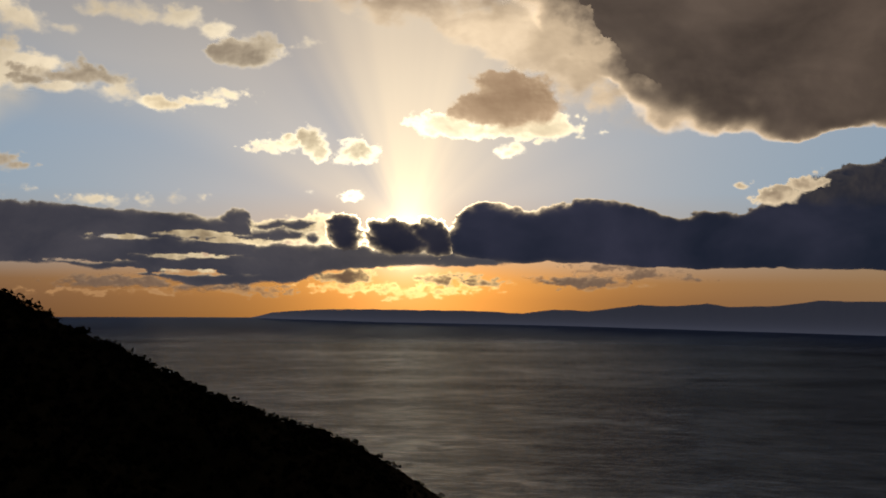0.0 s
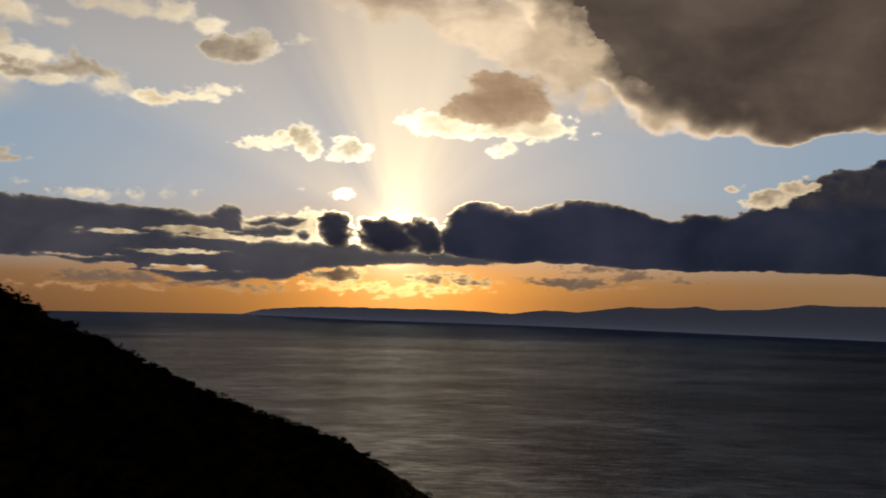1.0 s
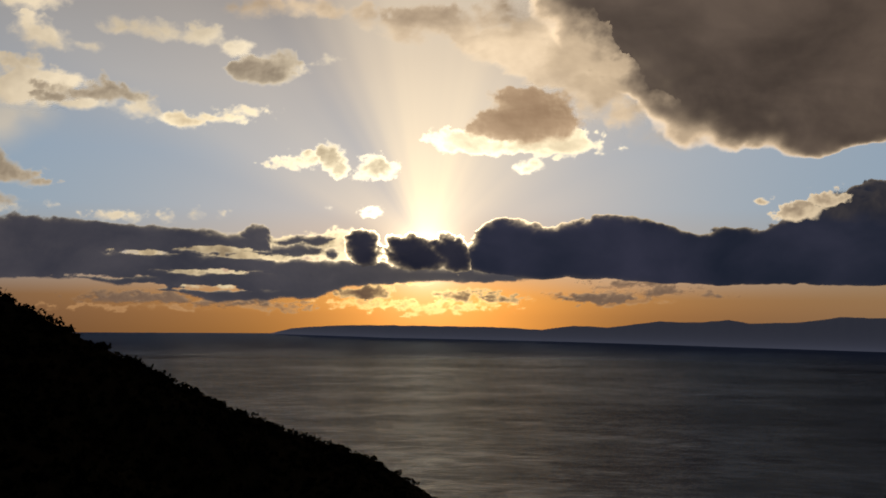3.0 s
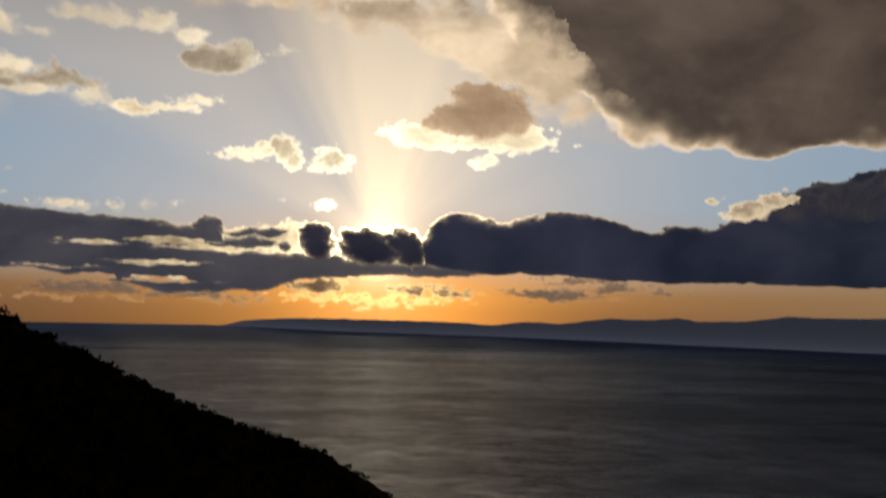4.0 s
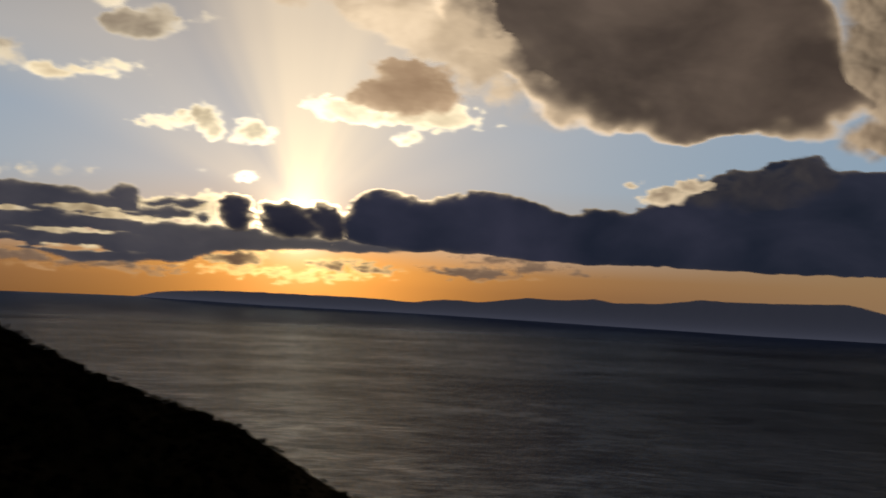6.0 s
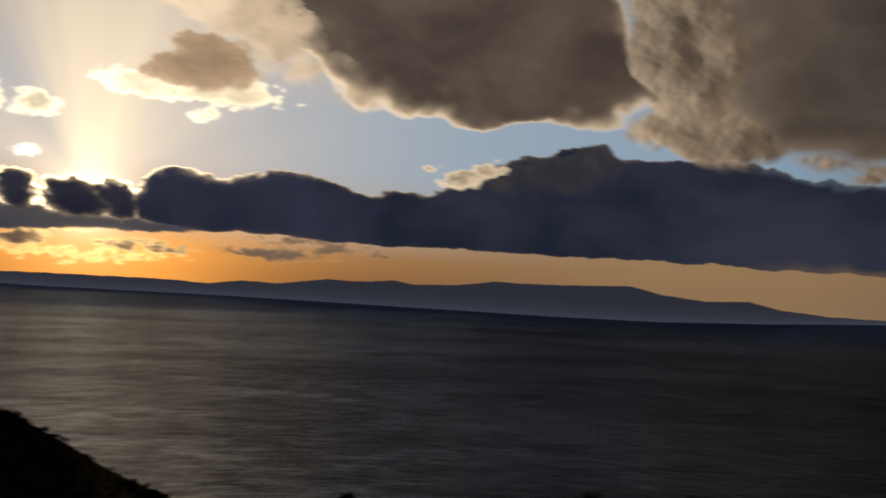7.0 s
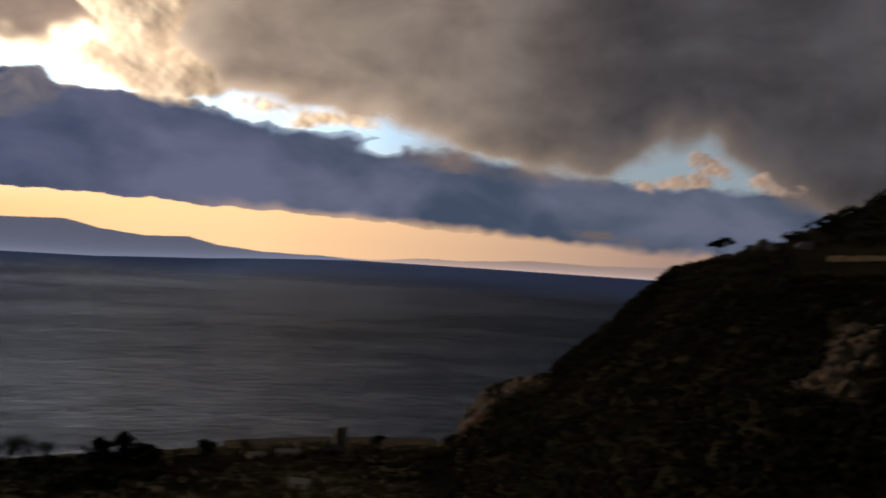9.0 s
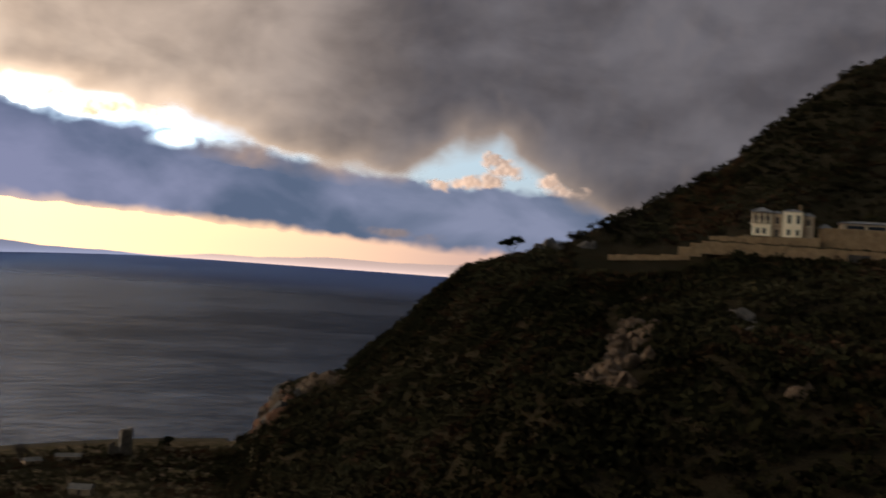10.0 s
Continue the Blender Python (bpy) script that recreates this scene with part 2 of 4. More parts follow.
m_heart = cloud_material("hearted_vapour", (0.40, 0.31, 0.20), (0.80, 0.66, 0.43), 2.2, 0.20, 0.3, lit=0.8, edge_light="all", ragged=0.5, grain=60.0, tint=(1.0, 0.88, 0.62))
m_grey = cloud_material("grey_vapour", (0.15, 0.115, 0.085), (0.30, 0.235, 0.17), 1.8, 0.2, 0.3, lit=0.8, edge_light="all", ragged=0.4, grain=44.0, tint=(1.0, 0.85, 0.60))
m_veil = cloud_material("cream_veil", (0.30, 0.215, 0.145), (0.76, 0.58, 0.39), 0.6, 0.8, 0.6, lit=0.3, edge_light="all", ragged=1.0, grain=26.0, tint=(1.0, 0.82, 0.58))
m_drift = cloud_material("drifting_veil", (0.26, 0.185, 0.125), (0.66, 0.50, 0.33), 0.5, 0.8, 2.0, lit=0.3, edge_light="all", ragged=1.5, grain=24.0, tint=(1.0, 0.80, 0.55))
m_haze = cloud_material("beam_haze", (0.50, 0.46, 0.40), (0.58, 0.53, 0.45), 0.1, 0.8, 1.6, lit=0.0, edge_light="all", ragged=0.3, grain=12.0)
m_shelf = cloud_material("shelf_vapour", (0.108, 0.082, 0.063), (0.190, 0.145, 0.109), 1.0, 0.7, 0.8, lit=0.15, edge_light="all", reach=17.0, ragged=1.0, grain=11.0, tint=(1.0, 0.70, 0.46), warm=(0.092, 0.114, 0.172))
m_puff = cloud_material("puff_vapour", (0.16, 0.115, 0.08), (0.36, 0.265, 0.18), 2.6, 0.30, 0.2, lit=0.6, edge_light="all", ragged=0.35, grain=50.0, tint=(1.0, 0.82, 0.54))
m_cream = cloud_material("cream_vapour", (0.46, 0.38, 0.275), (0.78, 0.66, 0.48), 0.8, 0.5, 0.5, lit=0.4, edge_light="all", ragged=0.7, grain=40.0, tint=(1.0, 0.84, 0.58))
m_lump = cloud_material("lump_vapour", (0.075, 0.056, 0.042), (0.19, 0.138, 0.094), 1.8, 0.45, 0.6, lit=2.6, edge_light="sun", ragged=0.5, grain=15.0, tint=(1.0, 0.76, 0.50))
m_rose = cloud_material("rose_vapour", (0.050, 0.042, 0.041), (0.105, 0.078, 0.064), 1.2, 0.4, 0.35, lit=1.0, ragged=0.4, grain=30.0, tint=(1.0, 0.72, 0.54))
m_blush = cloud_material("blush_vapour", (0.042, 0.034, 0.033), (0.060, 0.046, 0.041), 0.1, 0.7, 2.6, lit=0.1, edge_light="all", ragged=0.9, grain=14.0, tint=(1.0, 0.70, 0.50))
m_faint = cloud_material("faint_vapour", (0.024, 0.024, 0.031), (0.040, 0.034, 0.037), 0.1, 0.3, 0.5, lit=0.2, ragged=0.4, grain=60.0, tint=(1.0, 0.66, 0.5))
m_gleam = cloud_material("gleaming_vapour", (0.12, 0.085, 0.058), (0.40, 0.285, 0.16), 1.4, 0.5, 0.3, lit=0.8, edge_light="all", ragged=1.0, grain=75.0, tint=(1.0, 0.82, 0.50))
m_wisp = cloud_material("wisp_vapour", (0.085, 0.05, 0.04), (0.16, 0.09, 0.058), 1.5, 0.10, 0.12, lit=0.3, edge_light="all", reach=7.0, ragged=0.5, grain=80.0, tint=(1.0, 0.66, 0.26))
m_fire = cloud_material("golden_vapour", (0.55, 0.24, 0.06), (1.05, 0.58, 0.19), 1.4, 0.2, 0.25, lit=0.3, edge_light="all", reach=7.0, ragged=0.6, grain=90.0, tint=(1.0, 0.68, 0.26))
m_ember = cloud_material("ember_vapour", (0.26, 0.125, 0.055), (0.46, 0.24, 0.10), 0.8, 0.15, 0.25, lit=0.2, edge_light="all", reach=10.0, ragged=0.4, grain=90.0, tint=(1.0, 0.66, 0.30))
m_dull = cloud_material("dull_vapour", (0.13, 0.082, 0.058), (0.21, 0.13, 0.085), 0.9, 0.15, 0.3, lit=0.4, edge_light="top", reach=12.0, ragged=0.4, grain=70.0, tint=(1.0, 0.66, 0.34))

# the long dark bank: a torn half, heads in front of the sun, a smooth half
cloud("cloud_bank", "torn slate-grey cloud bank with gleaming gaps", m_torn, [
    (-11.8, 4.4, 1.0, 0.55), (-9.7, 3.6, 1.7, 0.38), (-7.4, 3.5, 0.4, 0.34), (-8.4, 4.2, 0.7, 0.24), (-10.2, 4.15, 1.0, 0.2), (-13.0, 1.2, 3.0, 0.5)], 4880, band=[
    (-34, 1.5, 5.4), (-26, 1.8, 5.1), (-20.7, 1.75, 5.0), (-17.5, 1.3, 4.85), (-14.5, 0.9, 4.65), (-11.2, 0.75, 4.5), (-10.7, 0.75, 3.1),
    (-8.2, 0.95, 3.05), (-6.6, 1.55, 3.1), (-4, 1.8, 3.05), (0, 1.9, 2.9), (3.5, 2.0, 2.5), (5.2, 2.2, 2.3)],
    step=0.062, rough=0.22, puff=0.12, size=1.2, under=0.5, relief=0.12, dome=0.05, torn=0.42, uneven=0.4, gain=0.66,
    holes=[(-17.8, 3.35, 1.3, 0.15), (-13.6, 3.62, 1.7, 0.17), (-12.0, 3.3, 1.5, 0.13), (-14.5, 2.32, 1.3, 0.10), (-14.6, 1.4, 1.5, 0.14), (-17.4, 1.5, 0.9, 0.10), (-20.8, 1.95, 1.2, 0.07)])
cloud("cloud_veil", "torn gleaming veil behind the dark bank", m_gleam, [(-13.2, 3.4, 4.2, 0.9), (-8.8, 3.75, 2.6, 0.75), (-6.7, 3.75, 1.3, 0.95), (-17.5, 3.3, 2.6, 0.5), (-14.6, 2.0, 2.4, 0.6)],
      4965, step=0.062, rough=0.35, puff=0.25, size=0.8, relief=0.5, dome=0.25, gain=0.7)
cloud("cloud_bank", "dark towering head in the cloud bank", m_head, [(-5.75, 4.15, 0.8, 0.6), (-5.6, 3.4, 0.78, 1.0)], 4874, step=0.046, rough=0.3, puff=0.34, size=0.7, gain=0.6, uneven=0.15)
cloud("cloud_bank", "dark double head before the hidden sun", m_head, [
    (-3.2, 3.8, 0.9, 0.8), (-2.4, 3.2, 1.8, 0.9), (-1.0, 3.85, 1.0, 0.8), (-0.3, 3.2, 1.0, 0.9)], 4872, step=0.046, rough=0.3, puff=0.38, size=0.75, gain=0.6, uneven=0.15)
cloud("cloud_bank", "long dark slate-blue cloud bank with glowing upper rim", m_bank, [(2.9, 4.0, 2.2, 1.3), (8.6, 4.0, 3.8, 1.45)], 4870, band=[
    (0.2, 2.7, 4.0), (1.5, 2.3, 4.85), (2.9, 2.15, 5.25), (5.9, 2.2, 4.9), (8.4, 2.15, 5.4), (10.9, 2.0, 5.2), (13.4, 1.95, 4.55), (14.2, 1.9, 4.8), (17.4, 1.85, 4.95),
    (19.4, 1.8, 6.3), (21.9, 1.8, 7.1), (26.6, 1.75, 7.95), (27.6, 1.7, 7.3), (33, 1.6, 7.2), (39.6, 1.45, 6.0), (43, 1.3, 6.2), (46.7, 1.1, 5.6), (56, 0.55, 4.6), (61, 0.25, 4.3), (66, 0.2, 4.2), (104, 0.4, 5.0)],
    step=0.072, rough=0.26, puff=0.4, size=1.15, under=0.3, relief=0.08, gain=0.58, uneven=0.3, holes=[(45.35, 5.5, 1.0, 0.42)], torn=0.12)
cloud("cloud_bank", "grey cloud shoulder rising from the dark bank", m_shoulder, [(23.8, 6.2, 3.0, 1.1), (21.0, 6.0, 1.8, 0.8), (26.4, 7.0, 1.5, 0.95)], 4790, step=0.062, rough=0.3, puff=0.3, size=1.2, dome=0.15)

# the grey deck overhead and the shelf beyond it
cloud("cloud_deck", "broad grey-brown cloud deck with cream lower edge", m_deck, [(11.5, 12.0, 2.0, 1.6)], 4840, band=[
    (4.2, 15.6, 30), (5.6, 15.1, 30), (7.0, 13.5, 30), (9.7, 12.1, 30), (10.4, 10.8, 30), (12.7, 9.6, 30), (16, 9.25, 30), (19.5, 9.0, 30), (22.5, 9.05, 30), (25.8, 9.3, 22),
    (26.8, 9.5, 16.5), (28.0, 9.8, 13.0), (29.2, 10.0, 11.8), (30.6, 10.4, 10.8)], step=0.085, rough=0.7, puff=0.45, size=2.4, deep=3.5, under=0.9, relief=0.15, dome=0.2, uneven=0.8, gain=0.5)
cloud("cloud_deck", "vast grey-violet cloud shelf over the sea", m_shelf, [(36.5, 13.0, 2.6, 4.0)], 4800, band=[
    (32.4, 10.5, 30), (34.5, 9.0, 30), (36, 7.7, 30), (39, 7.5, 30), (42, 7.3, 30), (44.7, 6.3, 30), (46.7, 5.8, 30), (50, 4.8, 30), (54, 4.2, 30), (58.4, 4.0, 30), (59.6, 4.8, 30), (61.2, 5.6, 30), (63.4, 6.1, 30), (65.4, 5.0, 30), (68, 3.2, 30), (75, 2.6, 30), (104, 3.0, 30)],
    step=0.17, rough=0.8, size=3.4, deep=3.5, under=0.8, spread=0.6, relief=0.15, dome=0.12, gain=0.5)
cloud("cumulus_cloud", "lumpy cream cumulus flank lit by the low sun", m_lump, [
    (30.4, 13.2, 2.4, 1.7), (31.8, 11.0, 2.4, 1.6), (29.2, 8.9, 1.7, 0.8), (31.6, 8.6, 2.8, 1.1), (34.2, 8.9, 2.2, 1.3), (33.6, 13.4, 2.8, 2.8), (31.0, 16.8, 3, 2), (29.2, 12.6, 1.5, 1.1)],
    4868, step=0.062, rough=0.5, puff=0.6, size=2.9, relief=0.15, dome=0.8, under=0.9, gain=0.5, spread=0.4)
cloud("cumulus_cloud", "ragged cream cloud rising behind the dark bank", m_puff, [(18.6, 5.7, 1.3, 0.5), (20.2, 6.45, 1.1, 0.4)], 4780, step=0.056, rough=0.5, puff=0.25, size=0.8, dome=0.3, gain=0.66)
cloud("cumulus_cloud", "small cream scrap above the dark bank", m_puff, [(16.8, 6.3, 0.7, 0.25), (17.8, 6.0, 0.35, 0.15)], 4890, step=0.056, rough=0.35, size=0.7)
cloud("cumulus_cloud", "cream rolls below the cloud shelf", m_lump, [(39.2, 7.25, 2.2, 0.5), (42.1, 6.95, 2.4, 0.65), (40.5, 6.4, 1.2, 0.4), (44.0, 6.65, 1.6, 0.42)], 4790, step=0.062, rough=0.25, puff=0.2, size=1.2, dome=0.4)
cloud("cumulus_cloud", "small pink-lit cumulus in a blue gap", m_rose, [(63.4, 5.65, 1.0, 0.5), (64.2, 5.15, 1.1, 0.55)], 4765, step=0.056, rough=0.34, puff=0.2, size=0.7, dome=0.3, gain=0.66)
cloud("cumulus_cloud", "thin row of pale cumulus heads", m_rose, [(60.35, 4.2, 0.6, 0.4), (62.0, 4.3, 1.1, 0.45), (63.2, 4.55, 0.95, 0.4)], 4765, step=0.056, rough=0.34, puff=0.2, size=0.7, dome=0.3, gain=0.66)
cloud("cumulus_cloud", "thin row of pale cumulus heads", m_rose, [(66.5, 4.7, 0.7, 0.45), (67.6, 4.3, 1.2, 0.35)], 4765, step=0.056, rough=0.34, puff=0.2, size=0.7, dome=0.3, gain=0.66)
for lobe in ((58.0, 1.15, 1.7, 0.4), (60.1, 1.1, 0.9, 0.32)):
    cloud("cumulus_cloud", "faint pink scrap of cloud near the horizon", m_faint, [lobe], 4790, step=0.062, rough=0.25, puff=0.15, size=0.7)
# glow on the shelf's face and underside, painted as two thin veils
cloud("cloud_veil", "soft warm glow painted on the cloud shelf", m_blush, [(44.6, 9.4, 2.2, 2.0), (43.2, 10.6, 1.4, 1.4)], 4770, step=0.09, rough=0.6, size=1.8, spread=0.5)
cloud("cloud_veil", "pinkish underside of the cloud shelf", m_blush, [(49.5, 5.5, 5.0, 1.5), (55.0, 4.8, 5.0, 1.4), (47.0, 6.6, 2.6, 1.2)], 4835, step=0.1, rough=0.5, size=2.0, spread=0.5)

# small sunlit clouds over the sun
cloud("cloud_puff", "grey cloud scrap with cream edges", m_grey, [(-20.9, 11.8, 2.9, 0.55), (-19.9, 12.05, 1.6, 0.55), (-22.4, 11.5, 1.5, 0.36)], 4892, step=0.056, rough=0.42, puff=0.2, size=1.0, base=0.7, dome=0.25, gain=0.66)
cloud("cloud_puff", "cream skirt below a grey cloud scrap", m_cream, [(-21.5, 11.35, 2.8, 0.55), (-18.5, 11.1, 1.5, 0.65), (-17.1, 10.9, 1.4, 0.45)], 4955, step=0.056, rough=0.45, size=0.9)
cloud("cloud_puff", "thin white wisp trailing from a grey cloud", m_bright, [(-15.6, 10.5, 1.5, 0.34), (-13.9, 10.9, 1.9, 0.32), (-12.3, 11.25, 1.2, 0.3), (-16.4, 10.75, 1.1, 0.34)], 4902, step=0.062, rough=0.4, puff=0.1, size=0.8)
cloud("cloud_puff", "small round sunlit cloud", m_grey, [(-11.4, 13.6, 1.8, 0.75), (-10.5, 14.2, 1.0, 0.7), (-12.8, 13.6, 0.9, 0.6)], 4900, step=0.056, rough=0.35, puff=0.25, size=0.9, dome=0.3)
cloud("cloud_puff", "pale fringe of a small round cloud", m_cream, [(-11.2, 13.7, 2.2, 0.8), (-8.4, 14.2, 0.9, 0.3)], 4955, step=0.062, rough=0.45, size=0.9)
cloud("cloud_puff", "long pale cream streak of high cloud", m_cream, [(-19.2, 15.4, 1.7, 0.35), (-17.1, 15.3, 1.7, 0.5), (-15.0, 15.3, 1.7, 0.5), (-13.3, 14.9, 0.9, 0.45)], 4915, step=0.062, rough=0.45, puff=0.2, size=1.1)
cloud("cloud_puff", "pale torn patch of high cloud", m_cream, [(-23.6, 14.6, 1.9, 0.8), (-24.4, 13.2, 1.1, 0.45), (-24.6, 16.6, 2.4, 0.8)], 4915, step=0.062, rough=0.6, puff=0.2, size=1.2)
cloud("cloud_puff", "small pale cream scrap of high cloud", m_cream, [(-20.8, 14.3, 1.0, 0.35)], 4915, step=0.062, rough=0.4, size=0.8)
cloud("cloud_puff", "broad soft cream patch of high cloud", m_cream, [(-24.6, 11.8, 2.2, 1.1), (-22.4, 12.3, 1.5, 0.6), (-27, 12.5, 2.6, 1.2)], 4918, step=0.072, rough=0.6, size=1.3)
cloud("cloud_puff", "thin pale streak of high cloud", m_veil, [(-9.0, 17.2, 2.6, 0.5), (-12.6, 16.9, 1.6, 0.6)], 4918, step=0.072, rough=0.5, size=1.3)
cloud("cloud_puff", "ragged white cloud scrap", m_bright, [(-9.3, 8.6, 1.1, 0.42), (-9.0, 9.1, 0.6, 0.36), (-10.3, 8.5, 0.6, 0.27), (-11.1, 8.4, 0.5, 0.16)], 4900, step=0.042, rough=0.42, puff=0.3, size=0.6, dome=0.15, gain=0.68)
cloud("cloud_puff", "small white cloud with a grey heart", m_heart, [(-7.65, 9.05, 0.66, 0.6), (-7.25, 8.45, 0.68, 0.6)], 4900, step=0.042, rough=0.36, puff=0.36, size=0.6, dome=0.15, gain=0.66)
cloud("cloud_puff", "small white cloud with glowing edge", m_heart, [(-5.2, 8.5, 0.85, 0.64), (-4.55, 8.25, 0.75, 0.48), (-5.85, 8.0, 0.55, 0.28)], 4900, step=0.042, rough=0.36, puff=0.36, size=0.6, dome=0.15, gain=0.66)
cloud("cloud_puff", "brown-grey cumulus above a brilliant cream base", m_brown, [(3.9, 12.1, 2.2, 0.9), (4.4, 11.2, 2.4, 1.3), (2.2, 11.0, 1.9, 0.9), (0.9, 10.7, 1.2, 0.5)], 4885, step=0.056, rough=0.55, puff=0.3, size=1.3, base=0.9, dome=0.3, gain=0.64)
# sunlit underside of the brown cumulus, painted as a brighter layer of its own
cloud("cloud_puff", "brilliant cream cloud base", m_bright, [(-0.3, 10.05, 1.4, 0.6), (1.3, 9.85, 1.8, 0.5), (3.2, 9.8, 1.8, 0.5), (5.2, 9.85, 1.7, 0.55), (6.9, 9.9, 1.2, 0.55), (7.6, 9.4, 0.8, 0.2)], 4955, step=0.062, rough=0.6, puff=0.28, size=0.9, dome=0.2, gain=0.66)
cloud("cloud_puff", "tiny white cloud scrap", m_bright, [(3.7, 8.45, 0.8, 0.34), (4.2, 8.7, 0.58, 0.34)], 4900, step=0.046, rough=0.16, puff=0.15, size=0.5)
cloud("cloud_puff", "tiny white cloud scrap", m_bright, [(-5.45, 5.85, 0.7, 0.28), (-5.0, 6.05, 0.48, 0.25)], 4900, step=0.042, rough=0.24, puff=0.15, size=0.45, gain=0.66)
cloud("cloud_puff", "tiny white cloud scrap", m_bright, [(-7.66, 6.1, 0.36, 0.17)], 4900, step=0.042, rough=0.1, size=0.4)
cloud("cloud_puff", "tiny faint cloud scrap", m_veil, [(-10.0, 11.5, 0.6, 0.12)], 4900, step=0.062, rough=0.15, size=0.5)
for lobe in ((-19.5, 5.25, 1.5, 0.30), (-16.7, 5.3, 0.55, 0.38), (-15.15, 5.5, 0.56, 0.36), (-13.56, 5.45, 0.28, 0.28), (-24.7, 5.45, 1.1, 0.30), (-22.6, 5.6, 0.45, 0.2)):
    cloud("cloud_puff", "thin white shred above the dark bank", m_cream, [lobe], 4900, step=0.046, rough=0.36, puff=0.15, size=0.55, gain=0.7)
cloud("cloud_puff", "cream cloud with soft flat base", m_grey, [(-25.8, 7.6, 1.4, 0.9), (-24.6, 7.15, 1.4, 0.55), (-23.5, 6.8, 0.9, 0.2)], 4896, step=0.062, rough=0.42, puff=0.3, size=1.0, base=0.7, dome=0.3, gain=0.66)
cloud("cloud_puff", "cream cloud with soft flat base", m_grey, [(-25.5, 5.85, 1.5, 0.45)], 4896, step=0.062, rough=0.25, puff=0.25, size=0.9, base=0.7, dome=0.3)
cloud("cloud_veil", "thin cream veil spilling from the cloud deck", m_veil, [(-1.5, 16.6, 5.0, 1.0), (3.2, 15.4, 3.4, 1.3), (5.8, 14.0, 2.2, 1.2), (7.6, 12.8, 1.7, 1.4), (8.9, 11.4, 1.1, 1.1), (8.3, 14.4, 2.0, 1.0)], 4860, step=0.068, rough=0.7, puff=0.4, size=1.4, spread=0.5)
# a sunbeam, painted as a soft glowing veil
cloud("cloud_veil", "pale slanting sunbeam haze under high cloud", m_haze, [(-25.4, 9.6, 2.6, 1.5), (-23.4, 10.4, 1.8, 0.9)], 4922, step=0.09, rough=0.35, size=2.4, spread=0.5, gain=0.4)
cloud("cloud_veil", "mottled cream veil over the edge of the cloud deck", m_drift, [(6.4, 15.0, 2.8, 2.0), (8.2, 13.2, 2.4, 1.9), (10.2, 11.6, 2.1, 1.6), (3.6, 16.4, 3.0, 1.4), (12.2, 10.2, 2.0, 0.9)], 4740, step=0.068, rough=0.8, puff=0.4, size=1.3, spread=0.5, gain=0.66)
for place, text, mat in (((-19.4, 0.85, 2.3, 0.42), "dull brown strip of low cloud", m_dull), ((-16.6, 0.8, 1.6, 0.38), "dull brown strip of low cloud", m_dull),
                         ((-5.6, 1.2, 1.4, 0.44), "low dark cloud scrap rimmed with gold", m_wisp), ((-0.1, 1.1, 1.3, 0.36), "low dark cloud scrap rimmed with gold", m_wisp),
                         ((2.3, 1.0, 1.4, 0.34), "low dark cloud scrap rimmed with gold", m_wisp), ((7.6, 1.1, 2.8, 0.40), "soft brown strip of low cloud", m_dull),
                         ((11.3, 1.45, 1.8, 0.5), "soft brown strip of low cloud", m_dull), ((14.1, 1.27, 0.9, 0.2), "soft brown strip of low cloud", m_dull),
                         ((-3.5, 1.74, 1.1, 0.09), "bright slit of low cloud", m_fire), ((-12.6, 0.6, 2.8, 0.28), "dull brown strip of low cloud", m_dull), ((9.8, 1.85, 2.6, 0.3), "soft brown strip of low cloud", m_dull)):
    cloud("low_cloud", text, mat, [place], 4920, step=0.046, rough=0.36, puff=0.14, size=0.7, base=0.8, group="low clouds", stretch=2.0, gain=0.68)

for lobe, text, mat in (((-5.2, 0.62, 3.8, 0.34), "thin golden shreds of low cloud", m_fire), ((-1.4, 0.42, 4.4, 0.34), "thin golden shreds of low cloud", m_fire), ((1.6, 0.8, 2.6, 0.24), "thin golden shreds of low cloud", m_fire),
                        ((-10.6, 0.55, 3.6, 0.28), "thin orange shreds of low cloud", m_ember), ((-18.0, 0.35, 5.0, 0.22), "thin orange shreds of low cloud", m_ember), ((8.8, 0.95, 3.8, 0.22), "thin orange shreds of low cloud", m_ember)):
    cloud("low_cloud", text, mat, [lobe], 4925, step=0.056, rough=0.42, size=0.75, gain=0.72, group="low clouds", stretch=2.4, under=1.0)

# ---- sea, one sheet out to the horizon ----
def part(name, me, mat, parent, label="", kind=""):
    if isinstance(me, bmesh.types.BMesh):
        bm, me = me, bpy.data.meshes.new(name)
        bm.to_mesh(me)
        bm.free()
    ob = new(name, me)
    if mat:
        me.materials.append(mat)
    ob.parent = parent
    return tagged(ob, label, kind=kind)


